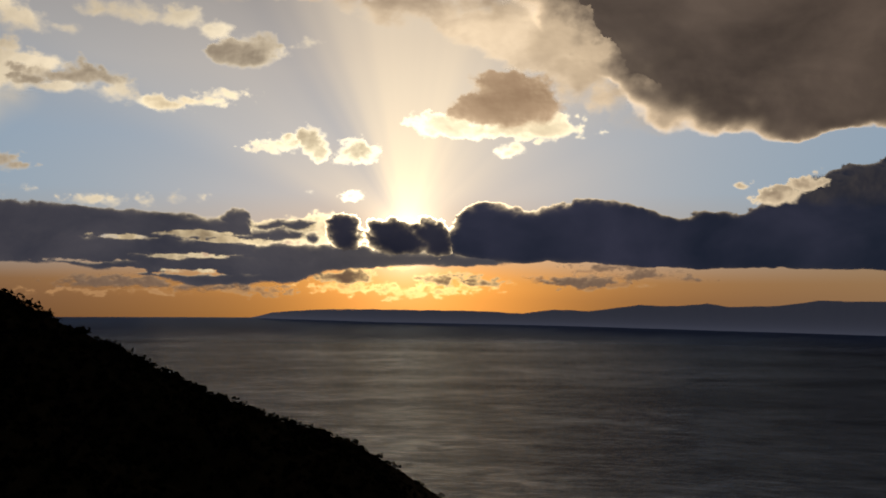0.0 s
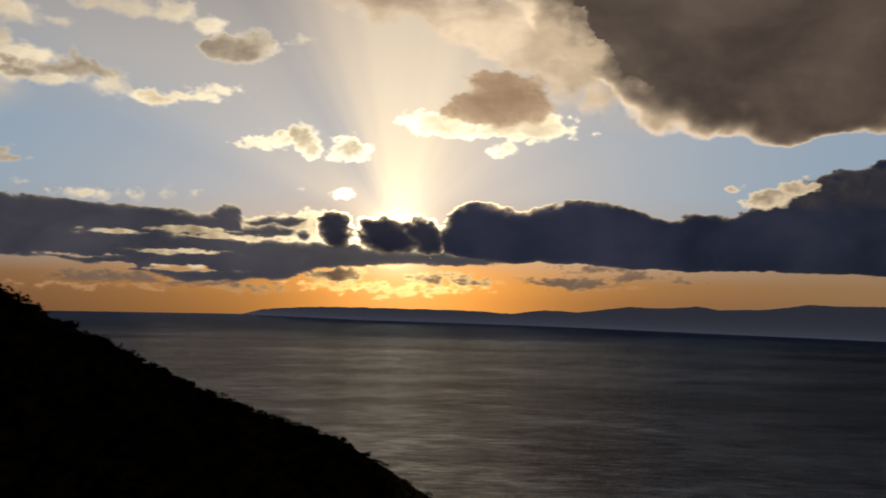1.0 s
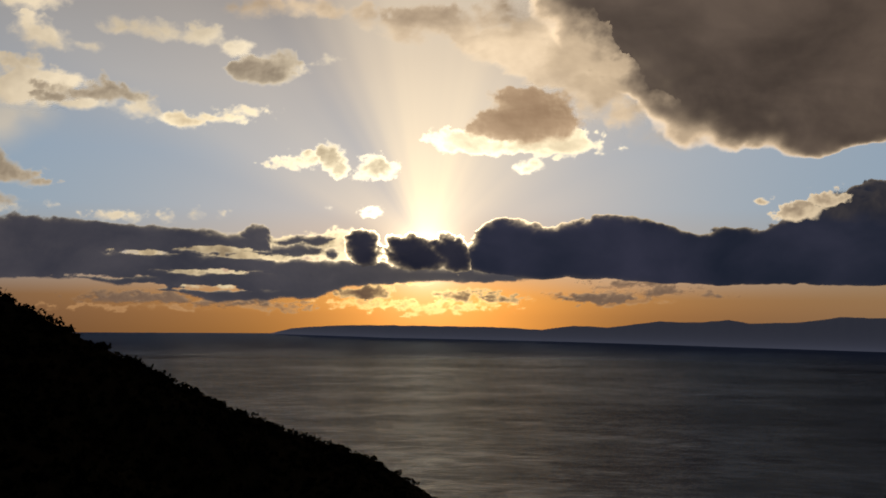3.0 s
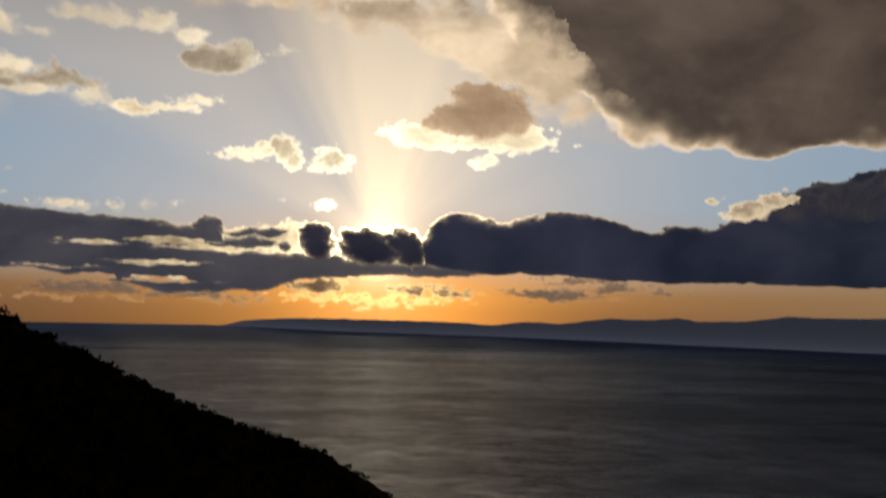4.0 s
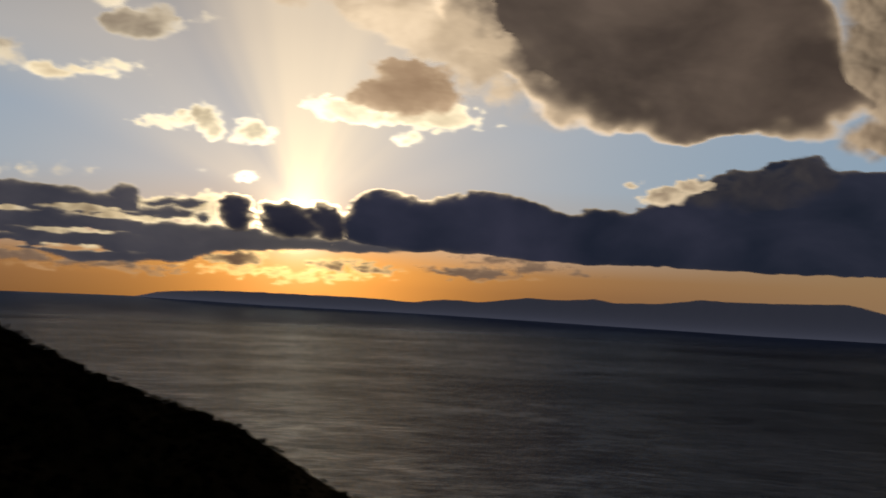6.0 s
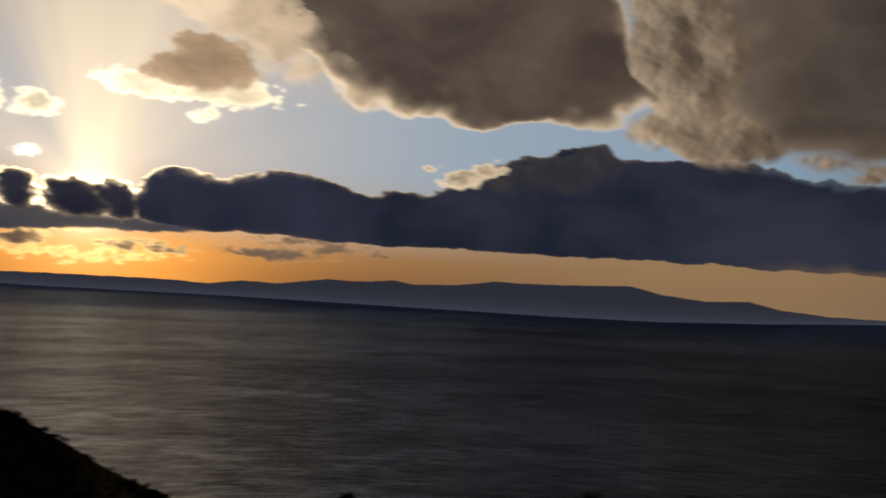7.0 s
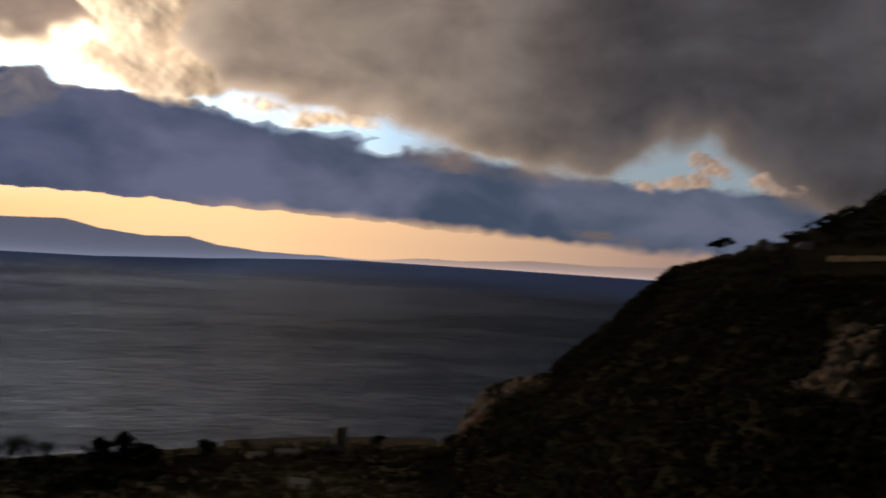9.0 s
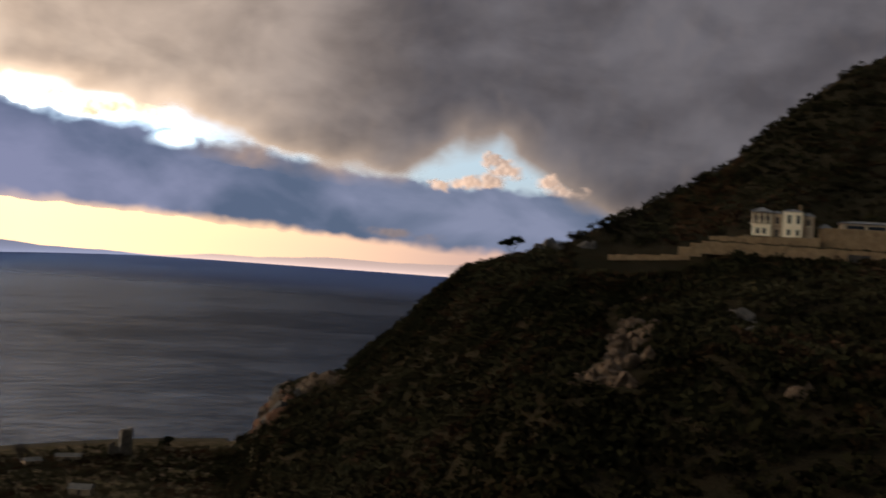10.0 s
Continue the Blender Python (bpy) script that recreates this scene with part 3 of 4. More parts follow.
def sea_material():
    mat, n = material("sea_water")
    p = n.add("ShaderNodeNewGeometry").outputs["Position"]
    q = n.add("ShaderNodeSeparateXYZ", {0: p})
    away = n.m("SQRT", n.m("ADD", n.m("MULTIPLY", q.outputs[0], q.outputs[0]), n.m("MULTIPLY", q.outputs[1], q.outputs[1])))
    along = n.m("ARCTAN2", q.outputs[0], q.outputs[1])
    # crests run along the shore of the bay
    swell = n.noise(n.add("ShaderNodeCombineXYZ", {0: n.m("MULTIPLY", away, 0.045), 1: n.m("MULTIPLY", along, 11.0)}).outputs[0], 1.0, 3.0, 0.5, 0.4)
    chop = n.noise(n.add("ShaderNodeCombineXYZ", {0: n.m("MULTIPLY", away, 0.30), 1: n.m("MULTIPLY", along, 42.0)}).outputs[0], 1.0, 4.0, 0.6, 0.5)
    gust = n.noise(n.add("ShaderNodeMapping", {0: p, 3: (0.0012, 0.0022, 1)}).outputs[0], 1.0, 4.0, 0.55, 0.4)
    paws = n.noise(n.add("ShaderNodeMapping", {0: p, 2: (0, 0, 0.3), 3: (0.02, 0.03, 1)}).outputs[0], 1.0, 6.0, 0.68, 0.3)
    hgt = n.m("ADD", n.m("MULTIPLY", swell, 2.6), n.m("MULTIPLY", chop, 1.9))
    s = n.add("ShaderNodeSeparateXYZ", {0: p})
    r = n.m("SQRT", n.m("ADD", n.m("MULTIPLY", s.outputs[0], s.outputs[0]), n.m("MULTIPLY", s.outputs[1], s.outputs[1])))
    # the wave faces that show lean towards the land
    lean = n.add("ShaderNodeCombineXYZ", {0: n.m("MULTIPLY", n.m("DIVIDE", s.outputs[0], r), -0.017), 1: n.m("MULTIPLY", n.m("DIVIDE", s.outputs[1], r), -0.017), 2: 1.0}).outputs[0]
    lean = n.add("ShaderNodeVectorMath", {0: lean}, operation="NORMALIZE").outputs[0]
    # dark reflection far out is painted in: navy diffuse, weaker shine and ripples
    navy_band = n.span(n.m("DIVIDE", 1000.0, r), 0.56, 0.217, 0.0, 1.0, smooth=True)
    # reflection is dimmed by bearing in the gloss colour, weakest towards the headland
    bearing_gain = n.m("MULTIPLY", n.span(along, math.radians(4), math.radians(20), 1.0, 1.08, smooth=True), n.span(along, math.radians(22), math.radians(50), 1.16, 0.52, smooth=True))
    bump = n.add("ShaderNodeBump", {"Strength": n.m("SUBTRACT", 1.0, n.m("MULTIPLY", navy_band, 1.0)), "Distance": 1.0, "Height": hgt, "Normal": lean}).outputs[0]
    front_shade = n.noise(n.add("ShaderNodeCombineXYZ", {0: n.m("MULTIPLY", away, 0.24), 1: n.m("MULTIPLY", along, 24.0), 2: 3.0}).outputs[0], 1.0, 4.0, 0.62, 0.8)
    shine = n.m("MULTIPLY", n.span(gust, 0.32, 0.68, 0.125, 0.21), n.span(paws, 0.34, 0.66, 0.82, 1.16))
    # shading of steep wave faces is painted: noise dims or lifts the gloss colour
    shine = n.m("MULTIPLY", shine, n.span(front_shade, 0.36, 0.6, 0.55, 1.22))
    # long slicks across the bay, drawn as bands of dimmer gloss colour
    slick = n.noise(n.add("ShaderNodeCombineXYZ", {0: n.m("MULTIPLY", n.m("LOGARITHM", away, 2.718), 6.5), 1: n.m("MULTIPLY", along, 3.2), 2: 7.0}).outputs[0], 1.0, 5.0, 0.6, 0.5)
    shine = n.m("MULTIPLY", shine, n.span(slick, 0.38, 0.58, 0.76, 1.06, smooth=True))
    shine = n.m("MULTIPLY", n.m("MULTIPLY", shine, bearing_gain), n.m("SUBTRACT", 1.0, n.m("MULTIPLY", navy_band, 0.86)))
    gloss = n.add("ShaderNodeBsdfGlossy", {0: n.add("ShaderNodeVectorMath", {0: n.mix(navy_band, (0.84, 0.98, 1.21), (0.68, 0.93, 1.34)), "Scale": shine}, operation="SCALE").outputs[0],
                                           "Roughness": n.m("SUBTRACT", n.span(gust, 0.3, 0.7, 0.11, 0.17), n.m("MULTIPLY", navy_band, 0.05)), "Normal": bump})
    b = n.add("ShaderNodeAddShader", {0: gloss.outputs[0], 1: n.add("ShaderNodeBsdfDiffuse", {0: n.mix(navy_band, (0.003, 0.007, 0.014), (0.085, 0.12, 0.25))}).outputs[0]})
    n.add("ShaderNodeOutputMaterial", {0: b.outputs[0]})
    return mat


rings = np.concatenate([[2.0], np.geomspace(60, 4900, 60)])
aa = np.linspace(0, 2 * np.pi, 361)
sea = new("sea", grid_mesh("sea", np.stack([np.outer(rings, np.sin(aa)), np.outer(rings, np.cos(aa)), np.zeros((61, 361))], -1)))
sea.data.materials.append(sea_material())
tagged(sea, "calm dark sea with faint ripples at dusk", "sea", kind="structure")


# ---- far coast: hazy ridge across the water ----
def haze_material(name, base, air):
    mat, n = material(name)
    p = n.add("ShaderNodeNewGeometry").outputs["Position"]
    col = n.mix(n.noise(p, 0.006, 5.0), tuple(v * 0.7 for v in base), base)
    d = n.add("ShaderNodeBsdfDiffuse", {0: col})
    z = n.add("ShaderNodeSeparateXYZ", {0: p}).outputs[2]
    # haze is painted as emission over the land, stronger near the water
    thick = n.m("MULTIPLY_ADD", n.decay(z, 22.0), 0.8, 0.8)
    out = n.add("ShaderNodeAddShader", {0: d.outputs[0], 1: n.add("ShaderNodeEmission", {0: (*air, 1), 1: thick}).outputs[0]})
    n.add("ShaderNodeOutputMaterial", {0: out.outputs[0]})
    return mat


def far_coast(name, label, mat, crest, shore, seed):
    a = np.arange(crest[0][0], crest[-1][0], 0.06)
    e = np.interp(a, *zip(*crest)) + 0.035 * fbm(a * 1.7 + seed, a * 0 + seed, 5)
    r = np.interp(a, *zip(*shore))
    u = np.array([0, 0.12, 0.3, 0.5, 0.75, 1.0, 1.3])[:, None]
    top = np.maximum(EYE[2] + (r + 90) * np.tan(np.radians(e)), 0.5)
    rr = r + 90 * u + 0 * a
    z = np.where(u <= 1, top * np.minimum(u, 1) ** 0.8 * (1 + 0.22 * fbm(a * 2 + u * 3, u * 4 + seed + 0 * a, 4) * (u < 1)), top * 0.3) - 2 * (u == 0)
    ar = np.radians(a)
    ob = new(name, grid_mesh(name, np.stack([rr * np.sin(ar), rr * np.cos(ar), z], -1)))
    ob.data.materials.append(mat)
    return tagged(ob, label, "hills", kind="structure")


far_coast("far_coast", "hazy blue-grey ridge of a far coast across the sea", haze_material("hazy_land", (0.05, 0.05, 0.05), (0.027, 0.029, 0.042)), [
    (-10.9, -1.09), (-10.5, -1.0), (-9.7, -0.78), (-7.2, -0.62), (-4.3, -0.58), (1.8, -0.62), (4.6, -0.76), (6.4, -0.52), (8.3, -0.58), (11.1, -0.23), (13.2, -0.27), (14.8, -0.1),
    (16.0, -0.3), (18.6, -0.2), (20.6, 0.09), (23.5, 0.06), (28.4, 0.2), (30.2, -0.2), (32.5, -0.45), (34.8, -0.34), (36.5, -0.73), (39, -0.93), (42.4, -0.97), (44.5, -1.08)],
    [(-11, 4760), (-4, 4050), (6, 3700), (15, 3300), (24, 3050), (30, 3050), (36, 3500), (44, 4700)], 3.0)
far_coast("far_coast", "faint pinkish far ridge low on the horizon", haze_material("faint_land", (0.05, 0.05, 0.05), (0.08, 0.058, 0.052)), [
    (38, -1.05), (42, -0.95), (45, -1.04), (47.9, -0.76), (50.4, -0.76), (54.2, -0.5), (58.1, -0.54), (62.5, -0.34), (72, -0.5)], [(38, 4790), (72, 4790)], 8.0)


# ---- land round the bay ----
SKYLINE = [(-180, 26), (-60, 14), (-45, 8.5), (-26.2, 1.5), (-23.6, 0.08), (-20.8, -1.42), (-17.2, -3.2), (-13, -5.33), (-9.7, -6.65), (-6.9, -7.35), (-6.3, -7.65), (-5.1, -8.0), (-3.3, -9.05), (-1.6, -10.1), (0.3, -11.2), (3.2, -12.45),
           (6.5, -13.4), (12, -13.2), (24, -12.55), (34, -12.05), (44, -11.3), (49.6, -11.1), (50.9, -10.6), (51.4, -9.4), (52.3, -7.9), (53.6, -7.25), (55.5, -6.95), (57.3, -5.2), (59.1, -3.65),
           (60.3, -2.2), (61.4, -1.2), (62.3, -0.4), (65.6, 0.2), (66.2, 0.9), (67.7, 1.45), (69.3, 2.3), (75.2, 5.6), (76.7, 6.6), (77.9, 8.0), (82.4, 11.6), (83.9, 12.2), (100, 20), (180, 26)]
RIDGE = [(-180, 220), (-60, 230), (-24, 250), (-12, 330), (-2, 420), (0.2, 445), (4, 390), (7, 371), (13, 377), (24, 398), (34, 416), (44, 446), (50, 456), (52.8, 440),
         (58.3, 390), (61.3, 350), (66, 305), (70, 320), (75, 365), (84, 450), (100, 480), (180, 220)]
BENCH = [(60, 91.0), (66, 94.6), (70.5, 95.4), (74.3, 96.6), (77, 101.0), (95, 102.0)]
BENCH_R = 285.0


def ground_height(a, r):
    es, rs = np.interp(a, *zip(*SKYLINE)), np.interp(a, *zip(*RIDGE))
    zs = np.maximum(EYE[2] + rs * np.tan(np.radians(es)), 1.8)
    near, u = 65.5, np.clip((r - 40) / (rs - 40), 0, 1)
    hill = np.clip((zs - 8) / 50, 0, 1)
    flat = zs + (near - zs) * (1 - u) ** 2.1
    slope = near + (zs - near) * u ** 1.25 - 20 * np.sin(np.pi * u) * (1 - u)
    zb = np.interp(a, *zip(*BENCH))
    cut = np.clip((a - 62) / 6, 0, 1) * np.clip((130 - a) / 20, 0, 1)
    foot = near + (zb - 5.5 - near) * np.clip((r - 40) / 222, 0, 1) ** 1.15
    step = foot + 5.5 * np.clip((r - 275.5) / 5, 0, 1)
    back = np.clip((r - 304) / np.maximum(rs - 304, 4), 0, 1)
    step = np.where(r > 304, zb + (zs - zb) * back, step)
    slope = slope * (1 - cut) + step * cut
    z = flat * (1 - hill) + slope * hill
    x, y = r * np.sin(np.radians(a)), r * np.cos(np.radians(a))
    rough = np.clip((r - 45) / 60, 0, 1) * (1 - cut * 0.85 * np.exp(-((r - 283) / 22) ** 2)) * (0.03 + 0.97 * hill)
    z = z + rough * (7.0 * fbm(x / 70 + 8, y / 70 + 2, 4) * np.clip((1 - u) * 4, 0, 1) + 1.1 * fbm(x / 13, y / 13 + 5, 4))
    z = np.where(r > rs, z - (r - rs) * np.where(zs < 3, 0.12, 0.9), z)
    z = np.where(r < 40, 90.3 - 0.62 * r, z)
    return np.maximum(z, -6)


def ground_material():
    mat, n = material("scrub_ground")
    p = n.add("ShaderNodeNewGeometry").outputs["Position"]
    big, mid, fine = n.noise(p, 0.03, 5.0), n.noise(p, 0.25, 5.0), n.noise(p, 2.0, 4.0)
    c = n.mix(n.span(big, 0.35, 0.65), (0.017, 0.0145, 0.008), (0.028, 0.021, 0.012))
    c = n.mix(n.span(mid, 0.45, 0.7), c, (0.019, 0.0135, 0.0075))
    c = n.mix(n.span(fine, 0.55, 0.8), c, (0.03, 0.021, 0.013))
    z = n.add("ShaderNodeSeparateXYZ", {0: p}).outputs[2]
    c = n.mix(n.m("MULTIPLY", n.span(z, 30.0, 8.0), n.span(big, 0.3, 0.6, 0.5, 1.0)), c, n.mix(n.span(mid, 0.4, 0.65), (0.055, 0.046, 0.024), (0.12, 0.085, 0.055)))
    shore = n.m("MULTIPLY", n.span(z, 2.15, 1.85), n.span(mid, 0.35, 0.55))
    c = n.mix(shore, c, (0.06, 0.05, 0.036))
    b = n.add("ShaderNodeBsdfPrincipled", {"Base Color": c, "Roughness": 1.0, "Specular IOR Level": 0.0,
                                           "Normal": n.add("ShaderNodeBump", {"Strength": 0.8, "Distance": 0.6, "Height": n.m("ADD", mid, fine)}).outputs[0]})
    n.add("ShaderNodeOutputMaterial", {0: b.outputs[0]})
    return mat


ga = np.concatenate([np.arange(-180, -30, 3.0), np.arange(-30, 92, 0.3), np.arange(92, 181, 3.0)])
ga[-1] = 180.0
gr = np.concatenate([[0.02, 15, 30, 39.9], np.arange(41, 520, 3.0), [540, 580, 640]])
GA, GR = np.meshgrid(ga, gr, indexing="ij")
gz = ground_height(GA, GR)
gco = np.stack([GR * np.sin(np.radians(GA)), GR * np.cos(np.radians(GA)), gz], -1)
ground = new("ground", grid_mesh("ground", gco[:, ::-1]))
ground.data.materials.append(ground_material())
tagged(ground, "dark steep hillsides of scrub round a bay", "hillside", kind="structure")

# ---- materials of the land's things ----
def plain_material(name, a, b, scale, rough=0.9, bump=0.4, third=None, metal=0.0):
    mat, n = material(name)
    p = n.add("ShaderNodeTexCoord").outputs["Object"]
    big, fine = n.noise(p, scale, 5.0, 0.6), n.noise(p, scale * 7, 4.0, 0.6)
    c = n.mix(n.span(big, 0.35, 0.65), a, b)
    if third:
        c = n.mix(n.span(fine, 0.55, 0.72), c, third)
    s = n.add("ShaderNodeBsdfPrincipled", {"Base Color": c, "Roughness": rough, "Metallic": metal, "Specular IOR Level": 0.2,
                                           "Normal": n.add("ShaderNodeBump", {"Strength": bump, "Distance": 0.3, "Height": n.m("ADD", big, fine)}).outputs[0]})
    n.add("ShaderNodeOutputMaterial", {0: s.outputs[0]})
    return mat


def leaf_material(name, a, b):
    mat, n = material(name)
    r = n.add("ShaderNodeNewGeometry")
    c = n.mix(n.span(r.outputs["Random Per Island"], 0.0, 1.0, 0.25, 0.75), a, b)
    c = n.mix(n.span(n.noise(r.outputs["Position"], 0.09, 4.0), 0.35, 0.65), c, n.mix(1.0, c, (0.5, 0.47, 0.44), "MULTIPLY"))
    # stands of one kind, some tens of metres across
    c = n.mix(n.span(n.noise(r.outputs["Position"], 0.022, 3.0, 0.5), 0.42, 0.60), n.mix(1.0, c, (0.42, 0.46, 0.42), "MULTIPLY"), c)
    # clumps shade as soft masses, not as single flat leaves
    soft = n.add("ShaderNodeVectorMath", {0: n.add("ShaderNodeVectorMath", {0: r.outputs["Normal"], "Scale": 0.45}, operation="SCALE").outputs[0], 1: (0.0, 0.0, 0.8)}, operation="ADD").outputs[0]
    soft = n.add("ShaderNodeVectorMath", {0: soft}, operation="NORMALIZE").outputs[0]
    n.add("ShaderNodeOutputMaterial", {0: n.add("ShaderNodeBsdfDiffuse", {0: c, "Normal": soft}).outputs[0]})
    return mat


m_scrub = leaf_material("scrub_leaves", (0.040, 0.035, 0.017), (0.062, 0.051, 0.026))
m_russet = leaf_material("russet_leaves", (0.060, 0.034, 0.019), (0.100, 0.058, 0.031))
m_dry = leaf_material("dry_scrub_leaves", (0.060, 0.050, 0.026), (0.115, 0.090, 0.050))
m_rusty = leaf_material("rusty_leaves", (0.075, 0.040, 0.020), (0.125, 0.066, 0.032))
m_twiggy = leaf_material("fine_twigs", (0.045, 0.036, 0.028), (0.08, 0.062, 0.046))
m_pine = leaf_material("dark_leaves", (0.012, 0.018, 0.008), (0.028, 0.034, 0.014))
m_twig = plain_material("bare_twigs", (0.05, 0.04, 0.032), (0.085, 0.068, 0.052), 3.0)
m_rock = plain_material("warm_rock", (0.056, 0.032, 0.016), (0.118, 0.074, 0.040), 1.1, 0.9, 1.0, (0.03, 0.02, 0.012))
m_grey_rock = plain_material("grey_rock", (0.05, 0.04, 0.031), (0.11, 0.09, 0.07), 1.1, 0.9, 1.0, (0.045, 0.037, 0.03))
m_rust = plain_material("rust_rock", (0.085, 0.036, 0.016), (0.17, 0.075, 0.034), 1.1, 0.9, 1.0, (0.04, 0.018, 0.009))
m_plaster = plain_material("cream_plaster", (0.74, 0.55, 0.31), (0.82, 0.63, 0.38), 0.8, 0.85, 0.15)
# darker plaster: shade painted into the house's recessed walls, plain ochre elsewhere
m_shade_plaster = plain_material("ochre_and_shade_plaster", (0.27, 0.18, 0.10), (0.36, 0.25, 0.145), 0.8, 0.85, 0.2)
m_slate = plain_material("slate_roof", (0.105, 0.098, 0.093), (0.165, 0.152, 0.142), 1.5, 0.8, 0.5)
m_stone = plain_material("wall_stone", (0.19, 0.106, 0.044), (0.29, 0.172, 0.078), 0.6, 0.9, 0.9, (0.12, 0.09, 0.06))
m_old_stone = plain_material("old_stone", (0.085, 0.062, 0.042), (0.15, 0.115, 0.08), 0.7, 0.9, 0.9, (0.035, 0.028, 0.02))
m_dark_wood = plain_material("dark_wood", (0.03, 0.022, 0.016), (0.055, 0.04, 0.028), 2.0, 0.7, 0.2)
m_glass = plain_material("window_glass", (0.012, 0.013, 0.016), (0.02, 0.02, 0.024), 0.5, 0.12, 0.0)
m_pale_roof = plain_material("pale_sheet_roof", (0.085, 0.072, 0.057), (0.13, 0.11, 0.088), 0.7, 0.7, 0.2)
m_earth = plain_material("terrace_earth", (0.10, 0.07, 0.035), (0.15, 0.10, 0.05), 0.4, 0.95, 0.4)


# ---- placing on the land ----
def spot(a, e):
    """Where the line of sight at that bearing and height first meets the land."""
    r = np.arange(45.0, 520.0, 0.5)
    up = np.degrees(np.arctan2(ground_height(np.full(r.shape, float(a)), r) - EYE[2], r))
    hit = np.flatnonzero(up >= e)
    r = r[hit[0]] if len(hit) else r[np.argmax(up)]
    return on_land(a, r)


def on_land(a, r, sink=0.0):
    z = float(ground_height(np.array([float(a)]), np.array([float(r)]))[0])
    return Vector((r * math.sin(radians(a)), r * math.cos(radians(a)), z - sink))


def thing(name, m, label, category, group="", kind=""):
    ob = new(name)
    ob.matrix_world = m
    return tagged(ob, label, category, group, kind)


def box(bm, x0, x1, y0, y1, z0, z1, bevel=0.0):
    made = bmesh.ops.create_cube(bm, size=1.0, matrix=Matrix.LocRotScale(((x0 + x1) / 2, (y0 + y1) / 2, (z0 + z1) / 2), None, (x1 - x0, y1 - y0, z1 - z0)))
    if bevel:
        edges = list({e for v in made["verts"] for e in v.link_edges})
        bmesh.ops.bevel(bm, geom=edges, offset=bevel, segments=1, affect="EDGES")
    return bm


def box_part(name, parent, mat, x0, x1, y0, y1, z0, z1, label="", bevel=0.03):
    return part(name, box(bmesh.new(), x0, x1, y0, y1, z0, z1, bevel), mat, parent, label)


# ---- scrub on the slopes: too many bushes to count ----
rng = np.random.default_rng(11)


def leaves(centres, sizes, per, leaf, squash=0.75):
    """Leaf clumps scattered through the outer part of round bushes; returns places and quads."""
    n = len(centres)
    d = rng.normal(size=(n, per, 3))
    d /= np.linalg.norm(d, axis=-1, keepdims=True)
    d[..., 2] = np.abs(d[..., 2]) * 1.25 - 0.25
    rad = rng.uniform(0.45, 1.08, (n, per, 1)) * sizes[:, None, None] * (1 + 0.3 * np.sin(d[..., :1] * 5 + sizes[:, None, None] * 40))
    c = centres[:, None] + d * rad * np.array([1, 1, squash])
    u, v = rng.normal(size=(n, per, 3)), rng.normal(size=(n, per, 3))
    u /= np.linalg.norm(u, axis=-1, keepdims=True)
    v -= u * (u * v).sum(-1, keepdims=True)
    v /= np.linalg.norm(v, axis=-1, keepdims=True)
    k = leaf * rng.uniform(0.6, 1.3, (n, per, 1)) * sizes[:, None, None] ** 0.5
    q = np.stack([c - u * k, c - v * k * 0.6, c + u * k, c + v * k * 0.6], 2)
    return q.reshape(-1, 3), np.arange(n * per * 4).reshape(-1, 4)


ROCKY = [(70.2, 73.0, -6.9, -2.6), (68.6, 71.6, -6.9, -5.9), (50.6, 52.8, -10.0, -8.0), (52.6, 55.8, -8.4, -6.4), (65.8, 69.8, 0.4, 1.6), (77, 78.6, -3.0, -1.4), (80.2, 82, -6.3, -5.5)]


def scrub(name, label, mat, a0, a1, r0, r1, count, low, high, per, leaf, patch=0.0, seed=0.0):
    a, t = rng.uniform(a0, a1, count * 3), rng.uniform(0, 1, count * 3)
    r = r0 + (np.interp(a, *zip(*RIDGE)) + r1 - r0) * t ** 0.6
    x, y = r * np.sin(np.radians(a)), r * np.cos(np.radians(a))
    free = (fbm(x / 22 + seed, y / 22 + seed, 3) > patch) & ~((np.abs(r - 283) < 27) & (a > 68.5)) & ~((a > 34) & (a < 50) & (r > 440))
    e = np.degrees(np.arctan2(ground_height(a, r) - EYE[2], r))
    for a0_, a1_, e0_, e1_ in ROCKY:
        ja, je = a + rng.normal(0, 0.35, len(a)), e + rng.normal(0, 0.3, len(a))
        free &= ~((ja > a0_) & (ja < a1_) & (je > e0_) & (je < e1_))
    a, r, x, y = a[free][:count], r[free][:count], x[free][:count], y[free][:count]
    size = rng.uniform(low, high, len(a)) * rng.uniform(0.6, 1.0, len(a))
    co = np.stack([x, y, ground_height(a, r) + size * 0.35], -1)
    v, f = leaves(co, size, per, leaf)
    ob = new(name, raw_mesh(name, v, f, smooth=False))
    ob.data.materials.append(mat)
    return tagged(ob, label, "scrub", kind="stuff")


scrub("scrub", "dense dark evergreen scrub on a steep slope", m_scrub, -46, 3, 90, 6, 3600, 0.8, 2.1, 20, 0.46, -0.6)
scrub("scrub", "dense dark evergreen scrub on the rocky hillside", m_scrub, 49, 92, 70, 6, 9800, 0.7, 2.3, 32, 0.38, -0.8, 4.0)
scrub("scrub", "low dark scrub along the headland ridge", m_scrub, 49.5, 67, 240, 4, 2400, 0.7, 1.8, 28, 0.38, -0.8, 9.0)
scrub("scrub", "tall dark thicket behind the beach", m_pine, 1, 34, 330, -9, 520, 1.5, 3.2, 70, 0.42, -0.3, 31.0)
scrub("scrub", "dry brownish low scrub behind the beach", m_dry, 2, 51, 290, -6, 3200, 0.6, 1.6, 22, 0.42, -0.7, 27.0)
